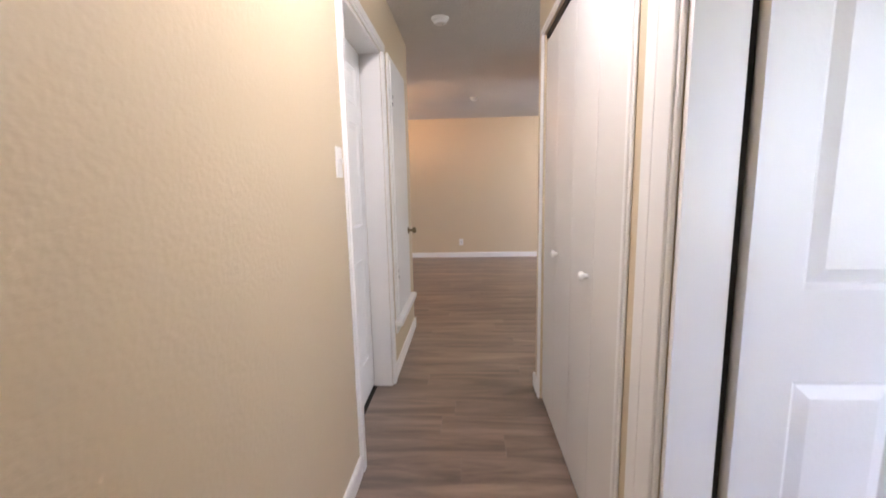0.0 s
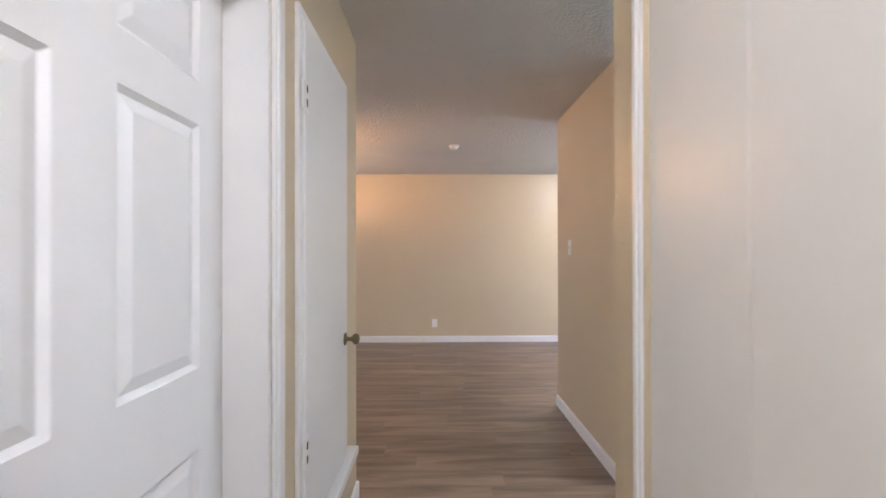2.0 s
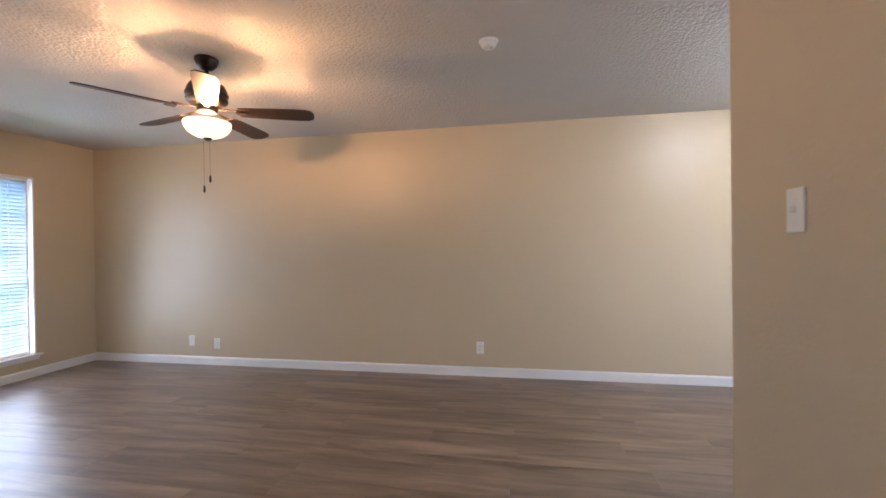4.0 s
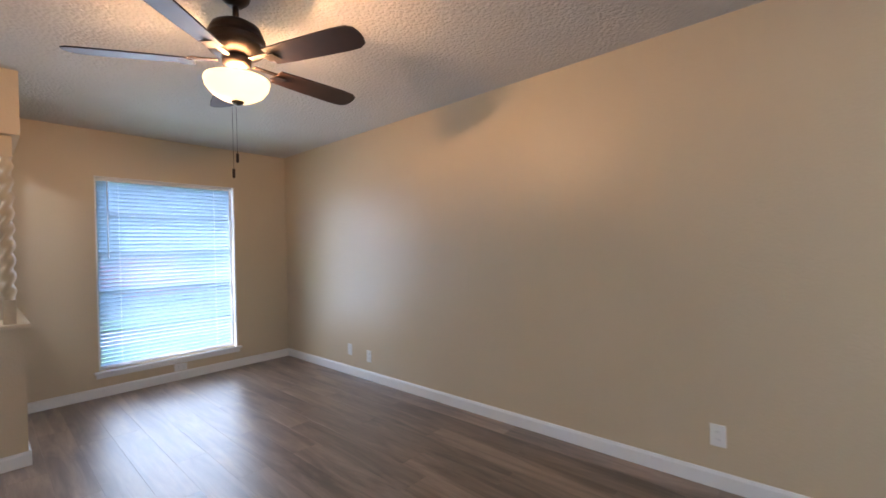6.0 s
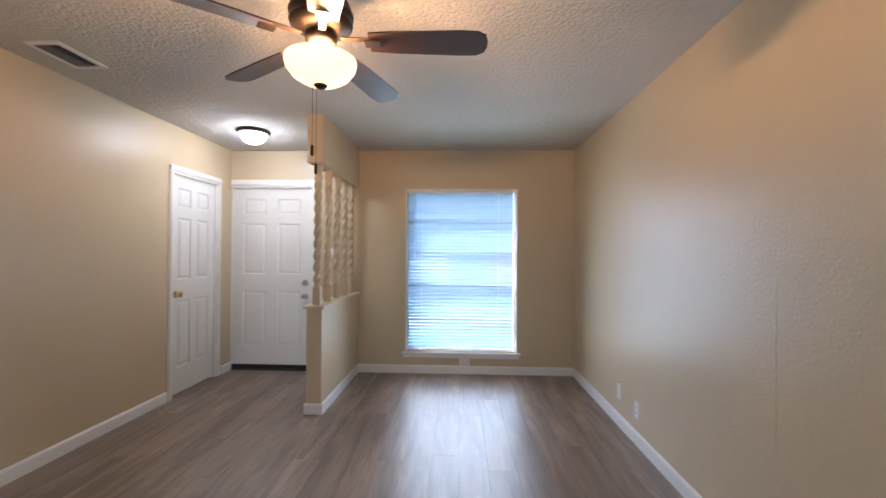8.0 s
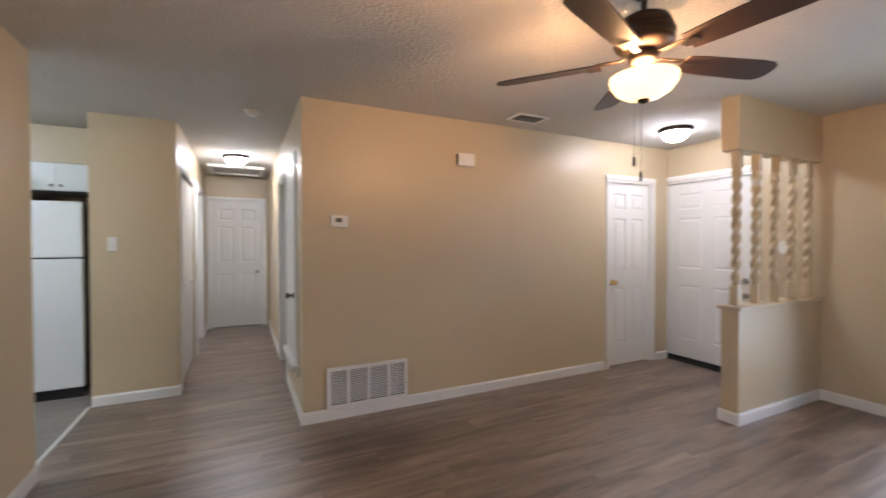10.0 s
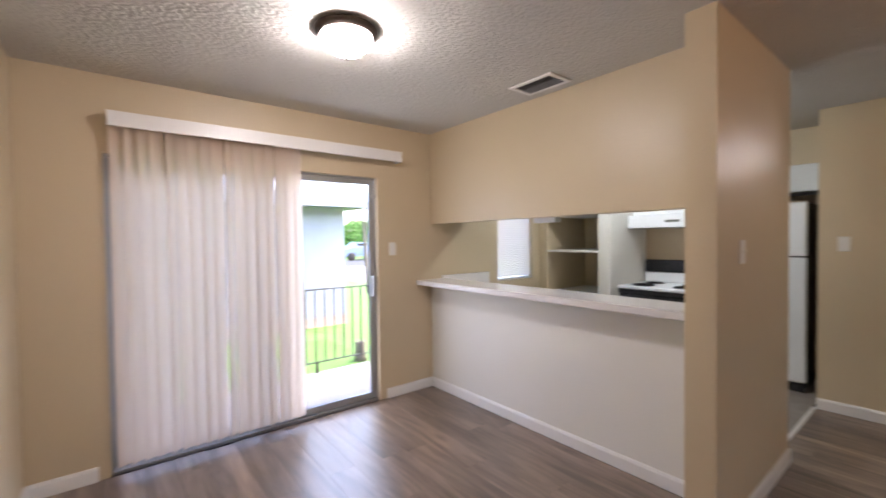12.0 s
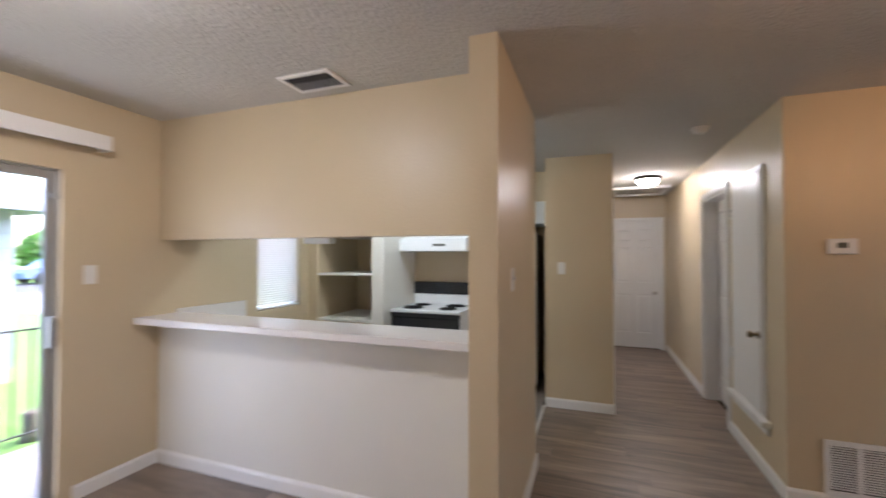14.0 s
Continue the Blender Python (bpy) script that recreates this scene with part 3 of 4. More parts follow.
# ---------------------------------------------------------------- sliding patio door
sl = thing("door_patio", "aluminium sliding glass patio door", "sliding door", kind="structure")
y0, y1, z0, z1 = SLIDE
for r in ((XE + 0.03, XE + 0.13, y0, y0 + 0.022, 0, z1), (XE + 0.03, XE + 0.13, y1 - 0.022, y1, 0, z1), (XE + 0.03, XE + 0.13, y0 + 0.022, y1 - 0.022, z1 - 0.022, z1), (XE + 0.02, XE + 0.13, y0 + 0.022, y1 - 0.022, -0.006, 0.02)):
    part("door_frame", boxes(r, bevel=0.002), M_ALU, sl)
ym = (y0 + y1) / 2
for name, xa, a, c in (("sliding_sash", XE + 0.045, y0 + 0.022, ym + 0.03), ("fixed_sash", XE + 0.09, ym - 0.03, y1 - 0.022)):
    sash = part(name, boxes((xa, xa + 0.028, a, a + 0.05, 0.022, z1 - 0.024), (xa, xa + 0.028, c - 0.05, c, 0.022, z1 - 0.024),
                            (xa, xa + 0.028, a + 0.05, c - 0.05, 0.022, 0.075), (xa, xa + 0.028, a + 0.05, c - 0.05, z1 - 0.07, z1 - 0.024)), M_ALU, sl)
    g = part("pane", boxes((xa + 0.011, xa + 0.016, a + 0.045, c - 0.045, 0.07, z1 - 0.065)), M_GLASS, sash)
    g.visible_shadow = False
part("handle", boxes((XE + 0.005, XE + 0.045, y0 + 0.03, y0 + 0.062, 0.93, 1.11), bevel=0.006, seg=2), M_ALU, sl, "grey metal pull handle")
part("latch", boxes((XE + 0.02, XE + 0.045, y0 + 0.005, y0 + 0.05, 1.80, 1.83), bevel=0.003), M_ALU, sl, "grey security latch")
for r in ((XE, XE + 0.03, y0, y0 + 0.012, 0, z1), (XE, XE + 0.03, y1 - 0.012, y1, 0, z1), (XE, XE + 0.03, y0 + 0.012, y1 - 0.012, z1 - 0.012, z1)):
    part("jamb_board", boxes(r), M_WALL, sl)

# vertical blinds
vb = thing("vertical_blind", "cream vertical blind drawn halfway across the patio door", "blind", (XE - 0.075, 0, 0))
part("valance", boxes((-0.045, -0.030, 1.35, 3.385, 2.115, 2.205), (-0.030, 0.075, 1.35, 1.36, 2.115, 2.205), (-0.030, 0.075, 3.375, 3.385, 2.115, 2.205),
                      (-0.030, 0.075, 1.36, 3.375, 2.195, 2.205), bevel=0.002), M_TRIM, vb, "white vinyl valance")
part("headrail", boxes((0.0, 0.04, 1.37, 3.37, 2.14, 2.175)), M_TRIM, vb)
bm = bmesh.new()
vs = []
for z in (0.072, 2.135):
    vs.append([bm.verts.new((0.006 * (1 - u * u), u * 0.0445, z)) for u in (-1, -0.6, -0.2, 0.2, 0.6, 1)])
for i in range(5):
    bm.faces.new((vs[0][i], vs[0][i + 1], vs[1][i + 1], vs[1][i])).smooth = True
vane = mesh_of("vane", bm, M_VANE)
nv = 17
for i in range(nv):
    v = new("vane", vane)
    v.parent = vb
    v.matrix_local = pose(0.02, 2.262 + (3.34 - 2.262) * i / (nv - 1), 0, 0, 0, (28, 22, 30, 32, 20, 8, 14, 46, 24, 28, 20, 24, 47, 22, 28, 36, 24)[i])

# ---------------------------------------------------------------- breakfast bar
bar = thing("bar_top", "long white laminate breakfast bar top on the half wall", "counter")
part("slab", boxes((KX + 0.134, XE - 0.002, 0.79, 1.128, 1.003, 1.043), bevel=0.003), M_COUNTER, bar)
part("edge_band", boxes((KX + 0.134, XE - 0.002, 1.1285, 1.137, 1.001, 1.0435), bevel=0.003), M_COUNTER, bar)
part("cleat", boxes((KX + 0.16, XE - 0.03, CY, CY + 0.02, 0.96, 1.0025)), M_HALFWALL, bar)


# ---------------------------------------------------------------- ceiling fan
def ceiling_fan():
    root = thing("ceiling_fan", "bronze five-blade ceiling fan with lit amber glass bowl", "ceiling fan", (FAN[0], FAN[1], H))
    part("canopy", lathe([(0.002, 0), (0.066, 0), (0.068, -0.012), (0.055, -0.045), (0.030, -0.068), (0.014, -0.072)], 32), M_BRONZE, root)
    part("downrod", lathe([(0.013, -0.06), (0.013, -0.15)], 16), M_BRONZE, root)
    part("motor", lathe([(0.02, -0.135), (0.06, -0.142), (0.098, -0.165), (0.112, -0.195), (0.112, -0.212), (0.120, -0.216), (0.120, -0.226), (0.114, -0.230), (0.114, -0.250), (0.118, -0.254), (0.112, -0.268), (0.085, -0.285), (0.05, -0.292)], 40), M_BRONZE, root)
    part("light_kit", lathe([(0.05, -0.288), (0.060, -0.298), (0.058, -0.325), (0.04, -0.335)], 32), M_BRONZE, root, "brushed fitter under the motor")
    part("bowl", lathe([(0.132, -0.392), (0.134, -0.400), (0.128, -0.426), (0.106, -0.455), (0.072, -0.476), (0.03, -0.487), (0, -0.488)][::-1] + [(0.124, -0.394)], 40), M_FANGLOW, root, "lit amber glass bowl")
    part("finial", lathe([(0, -0.505), (0.016, -0.500), (0.026, -0.490), (0.022, -0.482), (0.0, -0.480)], 20), M_BRONZE, root)
    for i in range(5):
        a = 21 + 72 * i
        arm = part("blade_arm", boxes((0.075, 0.19, -0.013, 0.013, -0.316, -0.309), (0.165, 0.225, -0.026, 0.026, -0.331, -0.327), bevel=0.002), M_BRONZE, root, "bronze blade bracket")
        arm.matrix_local = pose(0, 0, 0, 0, 0, a)
        bm = bmesh.new()
        outline = [(0.19, -0.050), (0.30, -0.058), (0.55, -0.066), (0.615, -0.063), (0.645, -0.045), (0.655, -0.015), (0.655, 0.015), (0.645, 0.045), (0.615, 0.063), (0.55, 0.066), (0.30, 0.058), (0.19, 0.050)]
        lo = [bm.verts.new((x, y, -0.003)) for x, y in outline]
        hi = [bm.verts.new((x, y, 0.003)) for x, y in outline]
        bm.faces.new(lo)
        bm.faces.new(hi)
        n = len(outline)
        for k in range(n):
            bm.faces.new((lo[k], lo[(k + 1) % n], hi[(k + 1) % n], hi[k]))
        bl = part("blade", bm, M_BLADE, root, "dark walnut fan blade")
        bl.matrix_local = pose(0, 0, -0.322, 0, 0, a) @ pose(0, 0, 0, -12, 0, 0) @ Matrix.Diagonal((0.965, 1, 1, 1))
    for dx, dz, n in ((0.03, -0.72, 1), (-0.012, -0.78, 2)):
        ch = part("pull_chain", lathe([(0.0008, dz), (0.0008, -0.45)], 6, dx, -0.02), M_BRONZE, root)
        part("pull_fob", lathe([(0, dz - 0.045), (0.006, dz - 0.04), (0.006, dz - 0.005), (0, dz)], 10, dx, -0.02), M_BLADE, root)
    return root


ceiling_fan()


# ---------------------------------------------------------------- ceiling dome lights
def dome_light(label, x, y, r, lit):
    root = thing("ceiling_light", label, "ceiling light", (x, y, H), group="flush dome lights")
    part("pan", lathe([(0.002, 0), (r * 0.92, 0), (r, -0.008), (r * 0.98, -0.022), (r * 0.84, -0.036), (r * 0.80, -0.036)], 40), M_BRONZE, root, "dark bronze rim")
    part("dome", lathe([(0, -0.128), (r * 0.2, -0.124), (r * 0.45, -0.108), (r * 0.66, -0.082), (r * 0.78, -0.050), (r * 0.79, -0.034)], 40), lit, root, "lit frosted glass dome")
    part("finial", lathe([(0, -0.148), (0.008, -0.144), (0.006, -0.134), (0.012, -0.127)], 12), M_BRONZE, root)
    return root


dome_light("bronze-rimmed flush dome light lit over the dining area", 2.655, 2.47, 0.152, M_LAMP_DINING)
dome_light("bronze-rimmed flush dome light lit over the entry", -3.32, 0.63, 0.15, M_LAMP_ENTRY)
dome_light("bronze-rimmed flush dome light lit in the kitchen", 2.75, -0.25, 0.15, M_LAMP_KITCHEN)
dome_light("bronze-rimmed flush dome light lit in the hall", 0.455, -2.53, 0.15, M_LAMP_HALL)


# ---------------------------------------------------------------- vents, grille, detectors
def ceiling_vent(x0, x1, y0, y1, label):
    root = thing("ceiling_vent", label, "air vent", ((x0 + x1) / 2, (y0 + y1) / 2, H))
    a, b = (x1 - x0) / 2, (y1 - y0) / 2
    f = 0.03
    for r in ((-a, a, -b, -b + f), (-a, a, b - f, b), (-a, -a + f, -b + f, b - f), (a - f, a, -b + f, b - f)):
        part("frame", boxes((*r, -0.012, -0.0005), bevel=0.003), M_PLASTIC, root)
    part("backing", boxes((-a + f, a - f, -b + f, b - f, -0.003, -0.0008)), M_DARK, root)
    # slats coloured grey so the gaps between them read as shaded
    me = mesh_of("slat", boxes((-a + f, a - f, -0.004, 0.004, -0.0006, 0.0006)), M_LOUVRE)
    n = 7
    for i in range(n):
        s = new("slat", me)
        s.parent = root
        s.matrix_local = pose(0, -b + f + (2 * b - 2 * f) * (i + 0.5) / n, -0.010, 48 if i < n / 2 else -48, 0, 0)


ceiling_vent(2.37, 2.71, 1.05, 1.27, "white louvred ceiling air vent near the breakfast bar")
ceiling_vent(-2.0, -1.68, 0.20, 0.40, "white louvred ceiling air vent over the living room")

gr = thing("return_grille", "white louvred return air grille at the wall foot", "air grille", (0, 0, 0))
gx0, gx1, gz0, gz1 = -0.825, -0.17, 0.085, 0.405
for r in ((gx0, gx1, gz0, gz0 + 0.032), (gx0, gx1, gz1 - 0.032, gz1), (gx0, gx0 + 0.03, gz0 + 0.032, gz1 - 0.032), (gx1 - 0.03, gx1, gz0 + 0.032, gz1 - 0.032)):
    part("frame", boxes((r[0], r[1], 0.015, 0.024, r[2], r[3]), bevel=0.002), M_TRIM, gr)
part("backing", boxes((gx0 + 0.01, gx1 - 0.01, 0.002, 0.004, gz0 + 0.01, gz1 - 0.01)), M_DARK, gr)
for i in range(1, 4):
    x = gx0 + (gx1 - gx0) * i / 4
    part("mullion", boxes((x - 0.012, x + 0.012, 0.014, 0.022, gz0 + 0.032, gz1 - 0.032)), M_TRIM, gr)
me = mesh_of("slat", boxes((gx0 + 0.03, gx1 - 0.03, -0.005, 0.005, -0.0007, 0.0007)), M_TRIM)
n = 18
for i in range(n):
    s = new("slat", me)
    s.parent = gr
    s.matrix_local = pose(0, 0.0135, gz0 + 0.036 + (gz1 - gz0 - 0.072) * (i + 0.5) / n, -32, 0, 0)


def detector(label, x, y, r):
    root = thing("smoke_detector", label, "smoke detector", (x, y, H))
    part("base", lathe([(0.002, 0), (r, 0), (r, -0.010), (r * 0.93, -0.014)], 32), M_PLASTIC, root)
    part("cover", lathe([(0, -0.042), (r * 0.55, -0.041), (r * 0.72, -0.034), (r * 0.85, -0.014)], 32), M_PLASTIC, root)
    part("led", lathe([(0, -0.0445), (0.004, -0.043), (0.005, -0.04)], 10, r * 0.3, 0), M_SCREEN, root)


detector("round white smoke detector on the hall ceiling", 0.32, -0.53, 0.062)
detector("round white heat detector on the living room ceiling", 0.61, 2.15, 0.055)


# ---------------------------------------------------------------- wall plates: built in x and z, standing out to -y
def plate(name, label, category, m, w=0.072, h=0.116, toggles=0, sockets=0):
    root = tagged(new(name), label, category)
    root.matrix_world = m
    part("cover", boxes((-w / 2, w / 2, -0.006, 0, -h / 2, h / 2), bevel=0.003), M_PLASTIC, root)
    for i in range(toggles):
        x = (i - (toggles - 1) / 2) * 0.046
        part("toggle", boxes((x - 0.005, x + 0.005, -0.018, -0.006, -0.004, 0.012), bevel=0.002), M_PLASTIC, root)
        for zz in (-0.03, 0.03):
            part("screw", lathe([(0.003, -0.006), (0.003, -0.0072), (0, -0.0075)], 8, x, zz, "y"), M_PLASTIC, root)
    for i in range(sockets):
        z = (i - 0.5) * 0.039
        s = part("socket", lathe([(0.0165, -0.006), (0.0165, -0.0075), (0, -0.0076)], 16, 0, z, "y"), M_PLASTIC, root)
        part("slot", boxes((-0.0075, -0.0055, -0.0083, -0.0077, z - 0.002, z + 0.006), (0.0055, 0.0075, -0.0083, -0.0077, z - 0.002, z + 0.006)), M_DARK, s)
    return root


SW, OUT = "white toggle light switch plate on the tan wall", "white duplex outlet plate on the tan wall"
plate("light_switch", SW, "light switch", pose(0, -2.045, 1.368, 0, 0, 90), toggles=1)
plate("light_switch", SW, "light switch", pose(1.378, -1.13, 1.352, 0, 0, 180), toggles=1)
plate("light_switch", SW, "light switch", pose(KX, 0.978, 1.348, 0, 0, -90), toggles=1)
plate("light_switch", "white toggle light switch plate beside the patio door", "light switch", pose(XE, 1.394, 1.347, 0, 0, -90), toggles=1)
plate("light_switch", "white triple toggle switch plate beside the front door", "light switch", pose(XW, 1.135, 1.31, 0, 0, 90), w=0.165, toggles=3)
plate("outlet", OUT, "outlet", pose(0.39, YN, 0.275), sockets=2)
plate("outlet", "white blank outlet plate low on the tan wall", "outlet", pose(-2.812, YN, 0.26))
plate("outlet", OUT, "outlet", pose(-2.50, YN, 0.235), sockets=2)
plate("outlet", OUT, "outlet", pose(3.13, YN, 0.33), sockets=2)
plate("outlet", "white horizontal outlet plate under the living room window", "outlet", pose(XW, 2.61, 0.128, 0, 0, 90) @ pose(0, 0, 0, 0, 90, 0), sockets=2)
nail = tagged(part("nail", lathe([(0.002, 0), (0.002, -0.003), (0.004, -0.004), (0, -0.005)], 10, 0, 0, "y"), M_NICKEL), "small dark nail head in the tan wall", "nail")
nail.location = (1.736, YN, 1.43)

structure("drywall_seam", boxes((-1.2405, -1.2375, YN - 0.0012, YN, 0.45, 1.25)), M_WALL, "faint raised drywall seam in the tan wall", "wall seam")
th = thing("thermostat", "white wall thermostat with a small grey display", "thermostat", (-0.272, 0, 1.526))
part("body", boxes((-0.068, 0.068, 0, 0.026, -0.045, 0.045), bevel=0.006, seg=2), M_PLASTIC, th)
part("display", boxes((-0.02, 0.03, 0.0262, 0.0275, -0.010, 0.022)), M_SCREEN, th, "grey display")
ch = thing("door_chime", "white plastic door chime box high on the wall", "door chime", (-1.372, 0, 2.085))
part("body", boxes((-0.082, 0.082, 0, 0.05, -0.055, 0.055), bevel=0.008, seg=2), M_PLASTIC, ch)
for x in (-0.0835, 0.0825):
    part("vent", boxes((x, x + 0.001, 0.012, 0.04, -0.04, 0.04)), M_SCREEN, ch)
jk = thing("door_stop", "round white door stop bumper on the wall", "door stop", (XW, 1.075, 1.12))
part("bumper", lathe([(0.024, 0), (0.024, 0.008), (0.016, 0.014), (0.010, 0.030), (0, 0.032)], 20, 0, 0, "x"), M_PLASTIC, jk)

# ---------------------------------------------------------------- kitchen
fr = thing("refrigerator", "white top-freezer refrigerator in the kitchen alcove", "refrigerator", (1.66, -1.44, 0))
# black body colour stands in for the shaded gap beside the doors
part("body", boxes((0.0, 0.72, -0.72, -0.06, 0.03, 1.72), bevel=0.01, seg=2), M_BLACK, fr, "body coloured black as shade beside the white doors")
part("freezer_door", boxes((0, 0.72, -0.055, 0, 1.235, 1.725), bevel=0.015, seg=3), M_APPL, fr)
part("fridge_door", boxes((0, 0.72, -0.055, 0, 0.09, 1.225), bevel=0.015, seg=3), M_APPL, fr)
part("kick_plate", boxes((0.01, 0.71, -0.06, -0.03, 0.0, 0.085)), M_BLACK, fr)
for z0, z1 in ((1.26, 1.55), (0.80, 1.20)):
    part("handle", boxes((0.66, 0.685, 0.0, 0.03, z0, z1), bevel=0.006), M_APPL, fr)


def wall_cabinet(label, x0, x1, y0, y1, z0, z1, doors, face):
    root = thing("wall_cabinet", label, "cabinet", (0, 0, 0))
    part("body", boxes((x0, x1, y0, y1, z0, z1), bevel=0.002), M_CAB, root)
    w = (x1 - x0) / doors
    for i in range(doors):
        a, b = x0 + i * w + 0.004, x0 + (i + 1) * w - 0.004
        lo, hi = (y1, y1 + 0.018) if face > 0 else (y0 - 0.018, y0)
        d = part("door", boxes((a, b, lo, hi, z0 + 0.004, z1 - 0.004), bevel=0.003), M_CAB, root)
        kx = a + 0.03 if i % 2 else b - 0.03
        kb = part("handle", lathe([(0.006, 0), (0.006, face * 0.012), (0.013, face * 0.018), (0.012, face * 0.024), (0, face * 0.026)], 14, kx, z0 + 0.05, "y"), M_BRONZE, d, "small dark knob")
        kb.location = (0, hi if face > 0 else lo, 0)
    return root


wall_cabinet("white wall cabinet over the refrigerator", 1.535, 2.315, -2.29, -1.78, 1.84, 2.10, 2, 1)
structure("soffit", boxes((1.535, 2.315, -2.29, -1.77, 2.101, 2.439)), M_WALL, "tan painted soffit over the cabinets", "soffit")
wall_cabinet("white wall cabinets hung over the breakfast bar", 1.75, 3.9, 0.53, 0.833, 1.605, 2.10, 5, -1)
ul = thing("under_cabinet_light", "small white light fixture under the wall cabinets", "light fixture", (2.86, 0.69, 1.604))
part("housing", boxes((-0.12, 0.09, -0.04, 0.04, -0.055, 0), bevel=0.006, seg=2), M_PLASTIC, ul)

# range
SX0, SX1, SY0, SY1 = 2.325, 3.075, -1.48, -0.83
rg = thing("range", "white electric coil range with a black backguard", "stove")
part("body", boxes((SX0, SX1, SY0, SY1 - 0.025, 0.0, 0.885), bevel=0.004), M_APPL, rg)
part("oven_door", boxes((SX0 + 0.005, SX1 - 0.005, SY1 - 0.025, SY1, 0.16, 0.84), bevel=0.006), M_BLACK, rg, "black glass oven door")
part("cooktop", boxes((SX0 - 0.005, SX1 + 0.002, SY0, SY1 + 0.012, 0.886, 0.918), bevel=0.008, seg=2), M_APPL, rg)
part("front_trim", boxes((SX0, SX1, SY1 - 0.02, SY1 + 0.006, 0.842, 0.885)), M_BLACK, rg)
part("backguard", boxes((SX0, SX1, SY0 - 0.015, SY0 + 0.05, 0.919, 1.03), bevel=0.005), M_APPL, rg)
part("control_panel", boxes((SX0, SX1, SY0 - 0.015, SY0 + 0.062, 1.031, 1.17), bevel=0.012, seg=2), M_BLACK, rg, "black control panel")
for cx, cy, r in ((SX1 - 0.18, SY1 - 0.17, 0.10), (SX1 - 0.18, SY1 - 0.44, 0.08), (SX0 + 0.18, SY1 - 0.17, 0.08), (SX0 + 0.18, SY1 - 0.44, 0.10)):
    part("drip_pan", lathe([(r + 0.012, 0.919), (r + 0.014, 0.923), (r, 0.921), (0.01, 0.9195)], 32, cx, cy), M_BLACK, rg)
    bm = bmesh.new()
    for k in range(4):
        rr = r * (k + 1) / 4.2
        ring = lathe([(rr - 0.006, 0.926), (rr, 0.931), (rr + 0.006, 0.926), (rr, 0.923), (rr - 0.006, 0.926)], 28, cx, cy)
        tmp = bpy.data.meshes.new("coil_tmp")
        ring.to_mesh(tmp)
        ring.free()
        bm.from_mesh(tmp)
        bpy.data.meshes.remove(tmp)
    part("coil", bm, M_BLACK, rg)
hd = thing("range_hood", "white range hood over the stove", "range hood")
part("body", boxes((SX0, SX1 + 0.02, SY0 - 0.015, -1.06, 1.52, 1.66), bevel=0.006), M_APPL, hd)
part("switch_panel", boxes((2.56, 2.70, -1.06, -1.056, 1.575, 1.60)), M_SCREEN, hd)
wall_cabinet("white wall cabinet over the range hood", SX0, SX1 + 0.02, -1.495, -1.19, 1.665, 2.10, 2, 1)
structure("wall_pantry_side", boxes((3.10, 3.235, -1.5, -0.70, 0, H)), M_HALFWALL, "white painted pantry side wall", "wall")
structure("wall_pantry_east", boxes((3.90, XE, -1.5, -0.70, 0, H)), M_WALL, "tan painted pantry return wall", "wall")
for z in (0.45, 0.80, 1.285, 1.70):
    tagged(part("pantry_shelf", boxes((3.236, 3.899, -1.495, -0.69, z - 0.022, z), bevel=0.002), M_HALFWALL), "cream painted pantry shelf in the alcove", "shelf", "pantry shelves")
# counter along the kitchen's east wall
cb = thing("base_cabinet", "white kitchen base cabinet under the worktop", "cabinet")
part("body", boxes((XE - 0.6, XE - 0.002, 0.19, 0.83, 0.0, 0.87), bevel=0.002), M_CAB, cb)
part("door", boxes((XE - 0.618, XE - 0.6, 0.2, 0.82, 0.1, 0.86), bevel=0.003), M_CAB, cb)
wt = thing("worktop", "white laminate kitchen worktop with backsplash", "worktop")
part("slab", boxes((XE - 0.63, XE - 0.002, 0.18, 0.833, 0.871, 0.91), bevel=0.005), M_COUNTER, wt)
part("backsplash", boxes((XE - 0.024, XE - 0.002, 0.18, 0.833, 0.911, 1.072), bevel=0.004), M_COUNTER, wt)

kw = thing("window_2", "white-framed kitchen window", "window", kind="structure")
y0, y1, z0, z1 = KWIN
for r in ((y0, y0 + 0.03, z0, z1), (y1 - 0.03, y1, z0, z1), (y0 + 0.03, y1 - 0.03, z0, z0 + 0.03), (y0 + 0.03, y1 - 0.03, z1 - 0.03, z1)):
    part("window_frame", boxes((XE + 0.06, XE + 0.11, *r), bevel=0.003), M_TRIM, kw)
g = part("pane", boxes((XE + 0.083, XE + 0.087, y0 + 0.025, y1 - 0.025, z0 + 0.025, z1 - 0.025)), M_GLASS, kw)
g.visible_shadow = False
blind("white vinyl mini blind closed over the kitchen window", XE + 0.03, y0 + 0.004, y1 - 0.004, z0 + 0.004, z1 - 0.004, -60, M_SLAT_WHITE)

# ---------------------------------------------------------------- outdoors
M_GRASS = mat("lawn_grass", (0.10, 0.20, 0.035), 0.9, var=0.4, scale=3, bump=0.8, bump_scale=60)
M_CONC = mat("patio_concrete", (0.29, 0.27, 0.265), 0.85, var=0.12, scale=3, bump=0.2, bump_scale=80)
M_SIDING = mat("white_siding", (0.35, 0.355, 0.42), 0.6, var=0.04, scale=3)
M_SHINGLE = mat("grey_shingle", (0.20, 0.21, 0.23), 0.9, var=0.25, scale=12)
M_BARK = mat("grey_bark", (0.16, 0.13, 0.11), 0.9, var=0.3, scale=20)
M_IRON = mat("black_iron", (0.02, 0.02, 0.022), 0.5, var=0.1)
